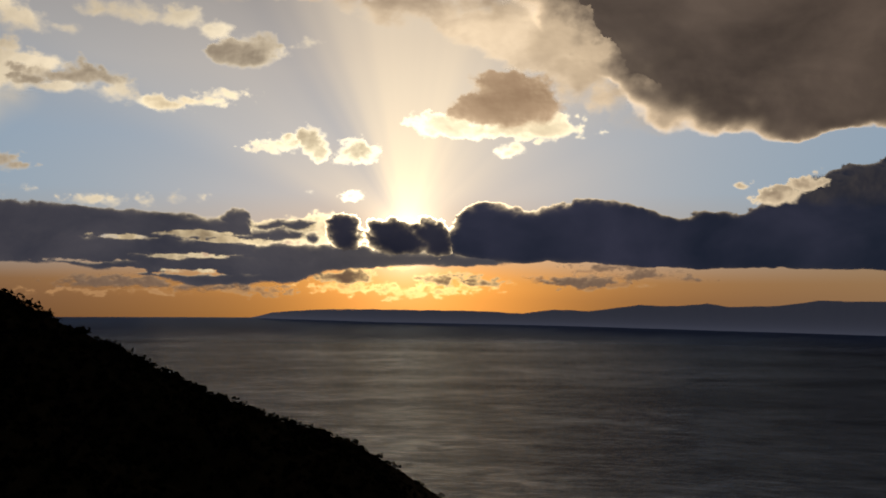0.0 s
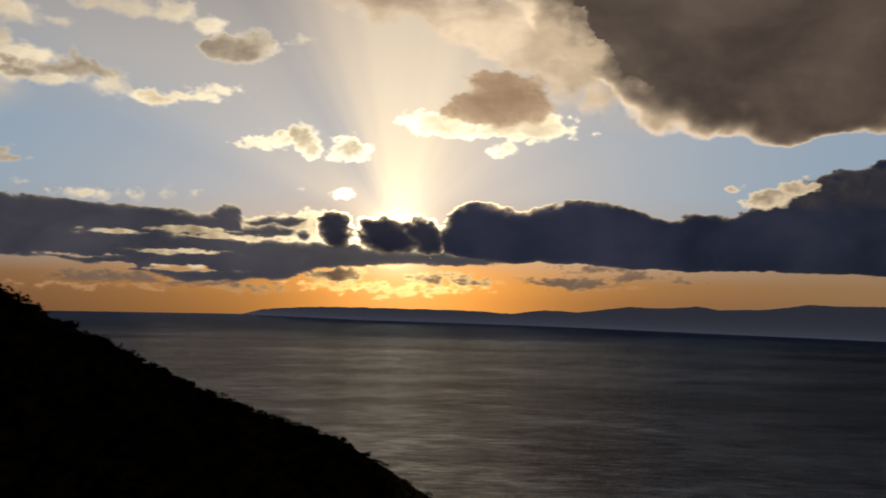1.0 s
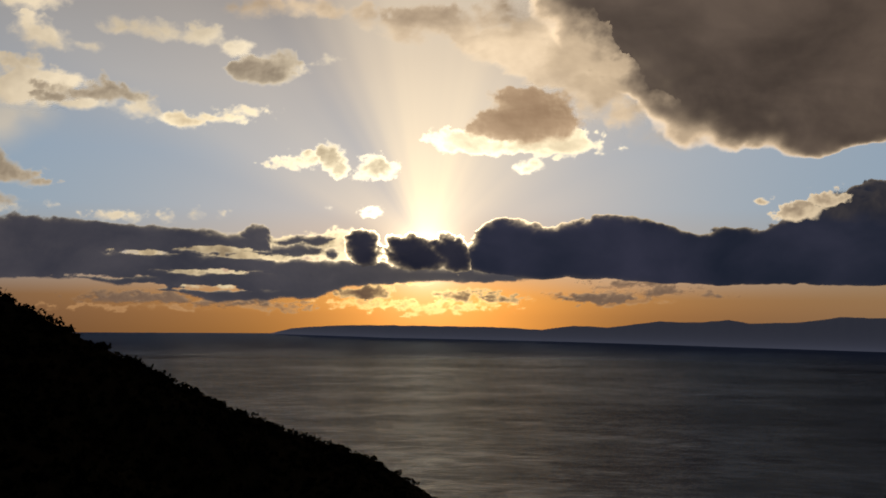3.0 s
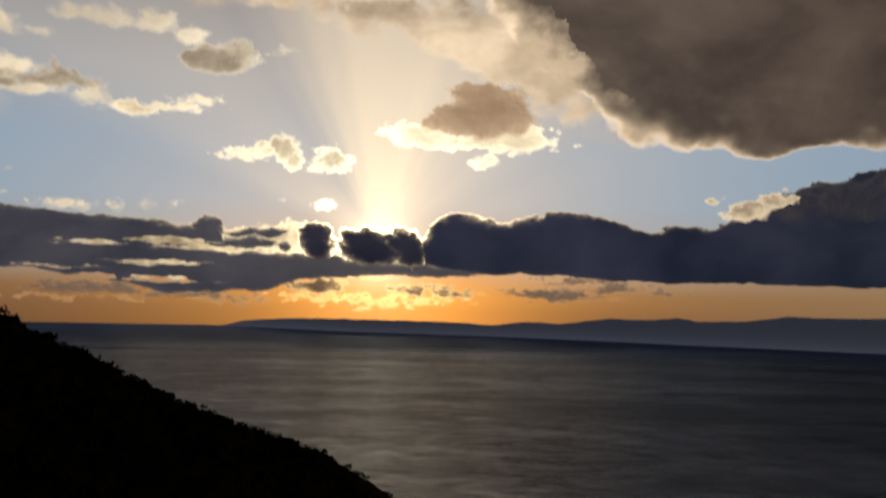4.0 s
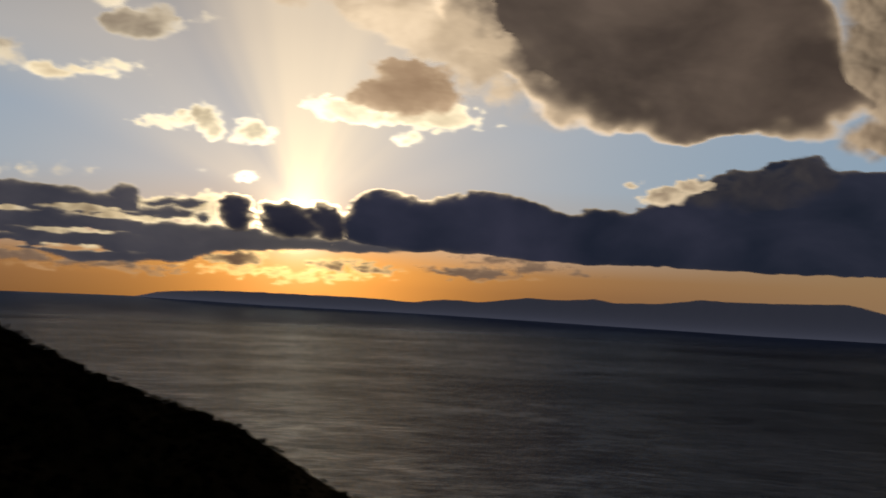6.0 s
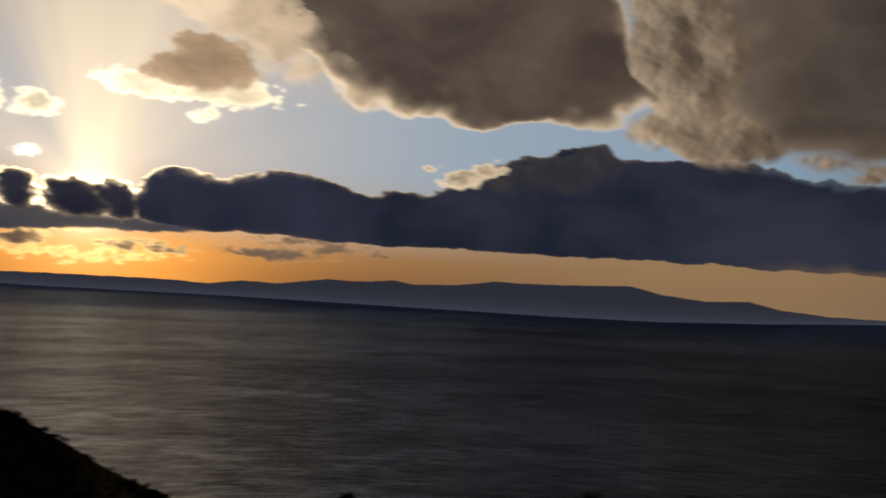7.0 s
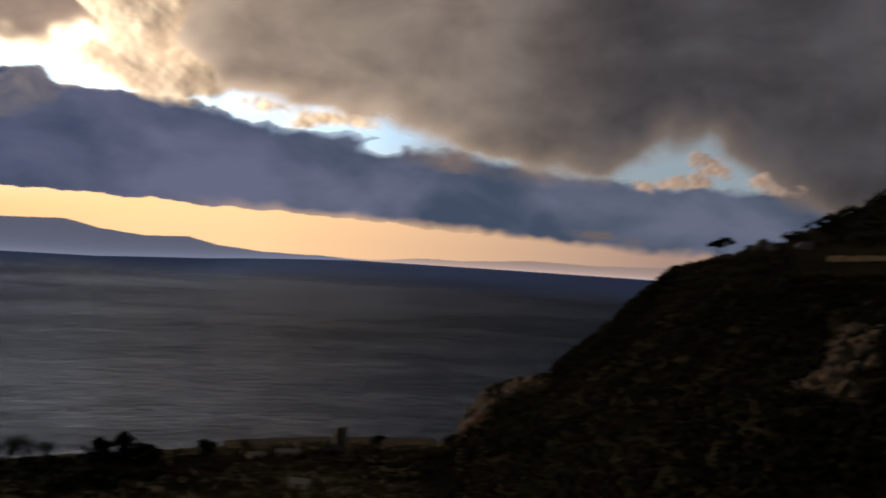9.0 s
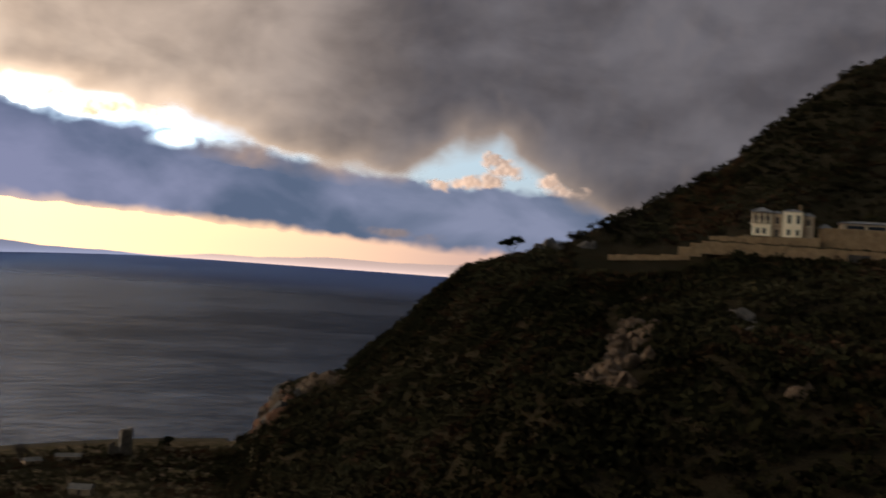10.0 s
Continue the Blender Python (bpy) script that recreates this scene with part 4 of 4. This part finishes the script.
scrub("scrub", "brown winter scrub on the flat land", m_russet, 28, 51, 300, -20, 1300, 0.6, 1.5, 40, 0.32, 0.0, 44.0)
scrub("scrub", "rust-coloured scrub on the upper hillside", m_rusty, 73.6, 77.2, 304, -8, 330, 0.8, 2.0, 46, 0.32, -1.0, 3.0)
scrub("scrub", "reddish-brown leafless scrub on the rocky hillside", m_russet, 51, 92, 75, -10, 2200, 0.7, 2.0, 32, 0.36, 0.1, 14.0)
scrub("scrub", "dry brownish low scrub behind the beach", m_dry, 2, 50, 110, -18, 3200, 0.7, 1.9, 24, 0.42, -0.4, 21.0)


# ---- rocks ----
def boulder_mesh(seed, detail=3):
    bm = bmesh.new()
    bmesh.ops.create_icosphere(bm, subdivisions=detail, radius=1.0)
    for v in bm.verts:
        p = v.co.copy()
        v.co *= 1 + 0.45 * noise.noise(p * 1.1 + Vector((seed, 0, 0))) + 0.22 * abs(noise.noise(p * 2.6 + Vector((0, seed, 0)))) - 0.1
    cut = random.Random(seed)
    for k in range(9):
        way = Vector((cut.gauss(0, 1), cut.gauss(0, 1), cut.gauss(0, 0.8))).normalized()
        far = cut.uniform(0.5, 0.8)
        for v in bm.verts:
            over = v.co.dot(way) - far
            if over > 0:
                v.co -= way * over
    for v in bm.verts:
        v.co *= 1 + 0.08 * noise.noise(v.co * 4 + Vector((seed, seed, 0)))
    me = bpy.data.meshes.new("boulder")
    bm.to_mesh(me)
    bm.free()
    return me


BOULDERS = [boulder_mesh(3.7 * k) for k in range(8)]
for me in BOULDERS[:4]:
    me.materials.append(m_rock)
for me in BOULDERS[4:6]:
    me.materials.append(m_grey_rock)
for me in BOULDERS[6:]:
    me.materials.append(m_rust)


def outcrop(label, centre, rocks, seed, kinds=(0, 4)):
    """Boulders (right, away, up, size) heaped round one place."""
    rnd = random.Random(seed)
    base = thing("rock_outcrop", Matrix.Translation(centre), label, "rocks")
    for x, y, z, s in rocks:
        ob = part("boulder", BOULDERS[rnd.randrange(*kinds)], None, base)
        ob.matrix_basis = Matrix.LocRotScale((x, y, z), Euler((rnd.uniform(-.4, .4), rnd.uniform(-.4, .4), rnd.uniform(0, 6))),
                                             (s * rnd.uniform(.8, 1.2), s * rnd.uniform(.8, 1.2), s * rnd.uniform(.9, 1.7)))
    return base


def heap(label, a0, e0, a1, e1, count, low, high, seed, wide=0.6, kinds=(0, 4)):
    rnd = random.Random(seed)
    c, rocks = spot((a0 + a1) / 2, (e0 + e1) / 2), []
    for k in range(count):
        t = (k + rnd.random()) / count
        p = spot(a0 + (a1 - a0) * t + rnd.gauss(0, wide), e0 + (e1 - e0) * t + rnd.gauss(0, wide * 0.6)) - c
        s = rnd.uniform(low, high)
        rocks.append((p.x, p.y, p.z - s * 0.3, s))
    outcrop(label, c, rocks, seed, kinds)


heap("craggy orange-brown rock cliff above the shore", 50.9, -9.9, 52.7, -8.35, 46, 2.0, 4.0, 1, 0.42, (2, 8))
heap("craggy tan rocks crowning the headland", 52.6, -8.1, 55.6, -7.25, 32, 1.6, 3.3, 2, 0.3)
heap("pale broken rock outcrop among dark scrub", 72.3, -2.9, 70.6, -6.4, 90, 0.8, 2.1, 3, 0.62)
heap("pale broken rock outcrop among dark scrub", 68.6, -6.6, 72.0, -6.2, 34, 0.5, 1.3, 4, 0.3)
heap("grey rocks in the scrub", 77.2, -1.6, 78.4, -2.8, 7, 0.8, 1.9, 5, 0.3, (4, 6))
heap("rounded pale boulders in the scrub", 80.6, -5.9, 81.6, -5.9, 3, 0.9, 1.6, 6, 0.2)
heap("small pale stones in the scrub", 80.2, -2.5, 80.7, -2.5, 3, 0.5, 0.9, 7, 0.15)
heap("grey crag beside a lone tree", 66.0, 0.9, 67.6, 1.0, 9, 1.6, 3.0, 8, 0.15, (4, 6))
heap("pale rock slab on the hillside", 68.8, 1.2, 69.6, 1.3, 4, 1.2, 2.0, 9, 0.15, (4, 6))
heap("small pale stones in the scrub", 63.2, -6.2, 63.6, -6.2, 2, 0.5, 0.9, 11, 0.1)


# ---- trees ----
def tube(bm, p, q, r0, r1, sides=5):
    axis = (q - p)
    turn = axis.to_track_quat("Z", "Y")
    ring = lambda c, r: [bm.verts.new(c + turn @ Vector((r * math.cos(6.2832 * k / sides), r * math.sin(6.2832 * k / sides), 0))) for k in range(sides)]
    a, b = ring(p, r0), ring(q, r1)
    for k in range(sides):
        bm.faces.new((a[k], a[(k + 1) % sides], b[(k + 1) % sides], b[k]))


def tree(name, label, foot, height, spread, seed, leaf=None, per=40, lean=0.0, stems=1, flat=0.5, deep=4, first=0.34):
    rnd = random.Random(seed)
    base = thing(name, Matrix.Translation(foot), label, "tree", "trees by the shore" if "shore" in label else "")
    wood, twig, tips = bmesh.new(), bmesh.new(), []

    def grow(p, way, length, r, depth):
        q = p + way * length
        tube(wood if depth < 2 else twig, p, q, r, r * 0.68, 6 if depth < 2 else 3)
        if depth >= deep:
            tips.append(q)
            return
        for k in range(rnd.choice((2, 3, 3))):
            turn = Vector((rnd.gauss(0, 0.55), rnd.gauss(0, 0.55), rnd.gauss(0, 0.25)))
            w = (way + turn * spread)
            w.z = w.z * flat + 0.25
            grow(q, w.normalized(), length * rnd.uniform(0.6, 0.85), r * 0.62, depth + 1)

    for k in range(stems):
        off = Vector((rnd.gauss(0, 0.5), rnd.gauss(0, 0.5), -0.5)) if stems > 1 else Vector((0, 0, -0.5))
        grow(off, Vector((lean + rnd.gauss(0, 0.12), rnd.gauss(0, 0.12), 1)).normalized(), height * first, height * 0.03, 0)
    part("trunk", wood, m_twig, base)
    part("twig_mass", twig, m_twig, base, kind="stuff")
    if leaf:
        c = np.array([tuple(t) for t in tips])
        if stems > 1:
            ball = np.random.default_rng(seed).normal(size=(30, 3)) * (0.2, 0.2, 0.15) * height + (0, 0, 0.42 * height)
            c = np.concatenate([c[::3], ball])
        v, f = leaves(c, np.full(len(c), height * 0.125), per, 0.3 if per > 20 else 0.16, 0.9)
        part("crown", raw_mesh("crown", v, f, smooth=False), leaf, base, kind="stuff")
    return base


tree("lone_tree", "lone leaning tree with flat spreading crown on a ridge", on_land(64.8, float(np.interp(64.8, *zip(*RIDGE))) - 0.5), 6.6, 0.9, 3, m_pine, 60, 0.05, 1, 0.62, 4, 0.40)
for k, (a, e, h, leafy, text) in enumerate((
        (25.6, -12.85, 6.5, 0, "bare grey tree by the shore"), (26.4, -12.85, 7.5, 0, "bare grey tree by the shore"), (27.3, -12.85, 7.5, 0, "bare grey tree by the shore"),
        (28.1, -12.85, 6.0, 0, "bare grey tree by the shore"), (31.0, -12.75, 5.5, 1, "dense dark evergreen tree by the shore"), (32.2, -12.75, 6.5, 1, "dense dark evergreen tree by the shore"),
        (33.2, -12.75, 5.0, 1, "dense dark evergreen tree by the shore"), (36.7, -12.55, 4.5, 1, "dense dark evergreen tree by the shore"), (38.8, -12.3, 5.0, 0, "bare grey tree by the shore"),
        (12.6, -13.9, 6.5, 1, "dense dark evergreen tree by the shore"), (13.4, -13.9, 5.0, 1, "dense dark evergreen tree by the shore"), (6.1, -13.9, 5.0, 1, "dense dark evergreen tree by the shore"),
        (22.5, -13.3, 4.0, 1, "dense dark evergreen tree by the shore"), (46.2, -11.5, 3.0, 1, "dense dark evergreen tree by the shore"))):
    tree("evergreen_tree" if leafy else "bare_tree", text, spot(a, e), h * (1.95 if leafy else 1.75), 0.7 if leafy else 0.85, 40 + k, m_pine if leafy else m_twiggy, 60 if leafy else 9, 0.0, 2 if leafy else 4, 0.9, 4, 0.26)


# ---- ruined tower by the beach ----
def tower():
    a = 44.0
    base = thing("ruined_tower", Matrix.Translation(on_land(a, 421, 0.3)) @ Matrix.Rotation(radians(-a + 12), 4, "Z"), "square ruined stone tower near the beach", "tower")
    bm = bmesh.new()
    for x0, x1, y0, y1, top in ((-2.3, 2.3, -2.3, -1.5, 10.6), (-2.3, -1.5, -1.5, 2.3, 9.6), (1.5, 2.3, -1.5, 2.3, 10.9), (-1.5, 1.5, 1.5, 2.3, 10.2)):
        box(bm, x0, x1, y0, y1, 0, top, 0.08)
    part("shaft", bm, m_old_stone, base)
    for x0, top in ((-2.25, 10.9), (-0.6, 11.1), (1.2, 11.4)):
        box_part("merlon", base, m_old_stone, x0, x0 + 0.9, -2.28, -1.6, 10.5, top)
    for z in (4.2, 7.4):
        box_part("window_slit", base, m_glass, -0.25, 0.25, -2.33, -2.2, z, z + 1.1, "dark window slit")
    bm = bmesh.new()
    for x0, x1, top in ((-6.6, -5.4, 5.2), (-5.4, -4.2, 6.0), (-4.2, -2.3, 4.1)):
        box(bm, x0, x1, -1.2, -0.5, 0, top, 0.06)
    part("broken_wall", bm, m_old_stone, base, "broken stone wall beside the tower")


tower()


def shed(label, a, e, w, d, h, turn=0.0, roof=None):
    base = thing("shed", Matrix.Translation(spot(a, e)) @ Matrix.Rotation(radians(-a + turn), 4, "Z"), label, "shed")
    box_part("walls", base, m_shade_plaster, -w / 2, w / 2, -d / 2, d / 2, -0.6, h)
    bm = bmesh.new()
    v = [bm.verts.new(p) for p in ((-w / 2 - .3, -d / 2 - .3, h), (w / 2 + .3, -d / 2 - .3, h), (w / 2 + .3, d / 2 + .3, h), (-w / 2 - .3, d / 2 + .3, h),
                                   (-w / 2 - .3, 0, h + d * 0.28), (w / 2 + .3, 0, h + d * 0.28))]
    for f in ((0, 1, 5, 4), (2, 3, 4, 5), (0, 4, 3), (1, 2, 5), (3, 2, 1, 0)):
        bm.faces.new([v[i] for i in f])
    part("roof", bm, roof or m_pale_roof, base, "pale weathered roof")
    box_part("door", base, m_dark_wood, -0.5, 0.5, -d / 2 - 0.05, -d / 2 + 0.02, -0.3, min(2.0, h - 0.2))


shed("low beach shed with pale weathered roof", 41.1, -12.25, 9, 4, 1.8)
shed("low beach shed with pale weathered roof", 39.3, -12.5, 6, 4, 2.0, 20)
shed("low shed with pale roof among trees", 41.9, -14.0, 7, 5, 2.2, -15)
shed("small white hut on the dark slope", -7.9, -13.4, 2.6, 1.8, 1.7, 10)


# ---- house on its terrace ----
HOUSE = Matrix.Translation(on_land(79.3, BENCH_R)) @ Matrix.Rotation(radians(-79.3), 4, "Z")
HOUSE.translation.z = 104.3


def window(parent, x, z, w, h, y, shutters=False):
    f = box_part("window", parent, m_dark_wood, x - w / 2, x + w / 2, y - 0.04, y + 0.1, z, z + h, "dark framed window", 0.01)
    part("pane", box(bmesh.new(), x - w / 2 + 0.08, x - 0.04, y - 0.06, y - 0.03, z + 0.08, z + h - 0.08), m_glass, f)
    part("pane", box(bmesh.new(), x + 0.04, x + w / 2 - 0.08, y - 0.06, y - 0.03, z + 0.08, z + h - 0.08), m_glass, f)
    part("sill", box(bmesh.new(), x - w / 2 - 0.1, x + w / 2 + 0.1, y - 0.16, y + 0.02, z - 0.12, z - 0.005), m_plaster, f)
    return f


def hip_roof(name, parent, mat, x0, x1, y0, y1, z, rise, over=0.45, label=""):
    bm = bmesh.new()
    x0, x1, y0, y1 = x0 - over, x1 + over, y0 - over, y1 + over
    k = min(x1 - x0, y1 - y0) / 2 * 0.98
    lo = [bm.verts.new((x, y, z)) for x, y in ((x0, y0), (x1, y0), (x1, y1), (x0, y1))]
    mid = [bm.verts.new((v.co.x, v.co.y, z + 0.18)) for v in lo]
    long_x = (x1 - x0) >= (y1 - y0)
    cx, cy = (x0 + x1) / 2, (y0 + y1) / 2
    top = [bm.verts.new(p) for p in (((x0 + k, cy, z + rise), (x1 - k, cy, z + rise)) if long_x else ((cx, y0 + k, z + rise), (cx, y1 - k, z + rise)))]
    bm.faces.new(lo[::-1])
    for i in range(4):
        bm.faces.new((lo[i], lo[(i + 1) % 4], mid[(i + 1) % 4], mid[i]))
    if long_x:
        faces = ((mid[0], mid[1], top[1], top[0]), (mid[1], mid[2], top[1]), (mid[2], mid[3], top[0], top[1]), (mid[3], mid[0], top[0]))
    else:
        faces = ((mid[0], mid[1], top[0]), (mid[1], mid[2], top[1], top[0]), (mid[2], mid[3], top[1]), (mid[3], mid[0], top[0], top[1]))
    for f in faces:
        bm.faces.new(f)
    return part(name, bm, mat, parent, label)


def house():
    h = thing("house", HOUSE, "cream two-storey hillside house with slate hipped roofs", "house")
    # wing with an open loggia on its upper floor
    box_part("wing_wall", h, m_plaster, -7.0, -2.0, 0, 6, 0, 3.2)
    box_part("loggia_back", h, m_shade_plaster, -6.9, -2.1, 2.2, 6, 3.2, 6.6, "shaded back wall of the loggia")
    box_part("loggia_floor", h, m_plaster, -7.35, -1.9, -0.45, 6.05, 3.2, 3.42, "cream balcony slab")
    for x in (-6.9, -5.35, -3.75, -2.25):
        box_part("loggia_post", h, m_plaster, x - 0.16, x + 0.16, -0.2, 0.12, 3.42, 6.6)
    rail = box_part("railing", h, m_plaster, -7.0, -2.1, -0.3, -0.22, 4.25, 4.35)
    for k in range(16):
        part("baluster", box(bmesh.new(), -6.85 + k * 0.31, -6.77 + k * 0.31, -0.29, -0.23, 3.42, 4.25), m_plaster, rail)
    for x in (-5.9, -4.4, -3.0):
        window(h, x, 3.5, 0.9, 2.2, 2.2)
    for x in (-5.4, -3.7):
        window(h, x, 0.7, 0.85, 1.6, 0.0)
    hip_roof("wing_roof", h, m_slate, -7.1, -1.9, -0.3, 6, 6.6, 1.6, label="grey slate hipped roof")
    # set-back middle
    box_part("middle_wall", h, m_shade_plaster, -2.0, 1.0, 1.6, 6.5, 0, 6.5, "shaded set-back wall")
    window(h, -0.5, 3.7, 0.9, 1.8, 1.6)
    box_part("door", h, m_dark_wood, -1.0, 0.0, 1.54, 1.66, 0, 2.2, "dark wooden door")
    hip_roof("middle_roof", h, m_slate, -2.0, 1.0, 1.6, 6.5, 6.5, 0.9, 0.2, label="grey slate roof")
    # tall right block
    box_part("block_wall", h, m_plaster, 1.0, 6.0, 0, 7, 0, 7.0)
    box_part("cornice", h, m_plaster, 0.85, 6.15, -0.15, 7.1, 6.85, 7.1)
    for x in (2.6, 4.9):
        window(h, x, 0.7, 0.85, 1.6, 0.0)
        window(h, x, 3.9, 0.9, 2.3, 0.0)
    hip_roof("block_roof", h, m_slate, 1.0, 6.0, 0, 7, 7.1, 0.9, 0.2, label="low grey slate roof")
    box_part("chimney", h, m_stone, 5.0, 5.6, 3.5, 4.1, 7.4, 9.3, "stone chimney")
    box_part("rear_wall", h, m_shade_plaster, 6.0, 9.0, 2.5, 8, 0, 6.3, "shaded rear wing wall")
    window(h, 7.5, 3.6, 0.9, 1.7, 2.5)
    hip_roof("rear_roof", h, m_slate, 6.0, 9.0, 2.5, 8, 6.3, 1.0, 0.3, label="grey slate roof")


house()


def wall_run(name, label, x0, x1, y, z0, z1, thick=0.7, slope=0.0, lift=None):
    w = thing(name, HOUSE.copy(), label, "wall")
    bm = bmesh.new()
    n = max(2, int((x1 - x0) / 2.2))
    for k in range(n):
        a, b = x0 + (x1 - x0) * k / n, x0 + (x1 - x0) * (k + 1) / n
        s = slope * ((a + b) / 2 - x1) / (x0 - x1) if slope else 0
        box(bm, a, b - 0.003, y, y + thick, z0 + s, z1 + s + 0.12 * math.sin(k * 2.3), 0.05)
    part("masonry", bm, m_stone, w)
    return w


terrace = thing("terrace", HOUSE.copy(), "earth terrace held by stone walls below the house", "terrace", kind="structure")
box_part("terrace_fill", terrace, m_earth, -9, 10.5, -5.3, 12, -4, -0.02)
box_part("terrace_fill", terrace, m_earth, -17, -9.01, -5.3, 12, -4.4, -1.3)
wall_run("terrace_wall", "long stone retaining wall below the house", -17.5, 10.8, -6.0, -4.2, 0.25, 0.7, -1.3)
wall_run("road_wall", "lower stone wall along the hillside road", -19, 34, -11.5, -6.0, -2.7)
wall_run("road_wall", "stepped end of the stone wall along the road", -25, -19, -11.5, -6.4, -2.9, 0.7, -2.2)
wall_run("road_wall", "pale low wall along the hillside track", -44, -25, -9.5, -8.2, -6.7, 0.5, -1.4)
fill = thing("road", HOUSE.copy(), "narrow earth road behind a stone wall", "road", kind="structure")
box_part("road_bed", fill, m_earth, -19, 34, -10.8, -6.05, -6, -3.0)


spots = np.array([tuple(HOUSE @ Vector((x, -8.2 + 0.9 * math.sin(x * 1.7), -2.8))) for x in np.arange(-17, 30, 0.75)])
v, f = leaves(spots, rng.uniform(0.45, 0.95, len(spots)), 40, 0.3)
hedge = new("hedge", raw_mesh("hedge", v, f, smooth=False))
hedge.data.materials.append(m_scrub)
tagged(hedge, "dark low hedge along the terrace wall", "hedge", kind="stuff")


def long_building():
    b = thing("long_building", HOUSE.copy(), "long low stone building with dark strip openings", "building")
    box_part("wall", b, m_stone, 11.5, 34, -3.5, 6, -3.2, 2.6)
    box_part("upper_wall", b, m_shade_plaster, 15.5, 34, -1.5, 5.5, 2.6, 4.7)
    for x in (17.0, 22.2, 27.4):
        box_part("opening", b, m_glass, x, x + 4.4, -1.56, -1.3, 3.3, 4.2, "dark strip opening")
    hip_roof("roof", b, m_slate, 15.2, 34, -1.8, 5.8, 4.7, 0.9, 0.3, label="low slate roof")
    box_part("parapet", b, m_stone, 11.4, 34.1, -3.6, -3.2, 2.6, 3.1)


long_building()
gate = thing("garage_door", HOUSE.copy(), "dark wooden garage door in a stone wall", "door")
box_part("door_leaf", gate, m_dark_wood, 17.2, 19.9, -11.62, -11.4, -5.8, -3.8)
box_part("door_leaf", gate, m_dark_wood, 20.0, 22.6, -11.62, -11.4, -5.8, -3.8)
box_part("lintel", gate, m_stone, 16.8, 23.0, -11.75, -11.35, -3.78, -3.4, "stone lintel")


def small_outhouse():
    o = thing("outhouse", HOUSE.copy(), "small stone outhouse with slate gable beside the house", "outhouse")
    box_part("wall", o, m_stone, 10.6, 13.6, 5.5, 9, -0.3, 3.4)
    hip_roof("roof", o, m_slate, 10.6, 13.6, 5.5, 9, 3.4, 1.5, 0.3, label="grey slate roof")
    box_part("door", o, m_dark_wood, 11.5, 12.4, 5.42, 5.55, -0.3, 1.7)


small_outhouse()
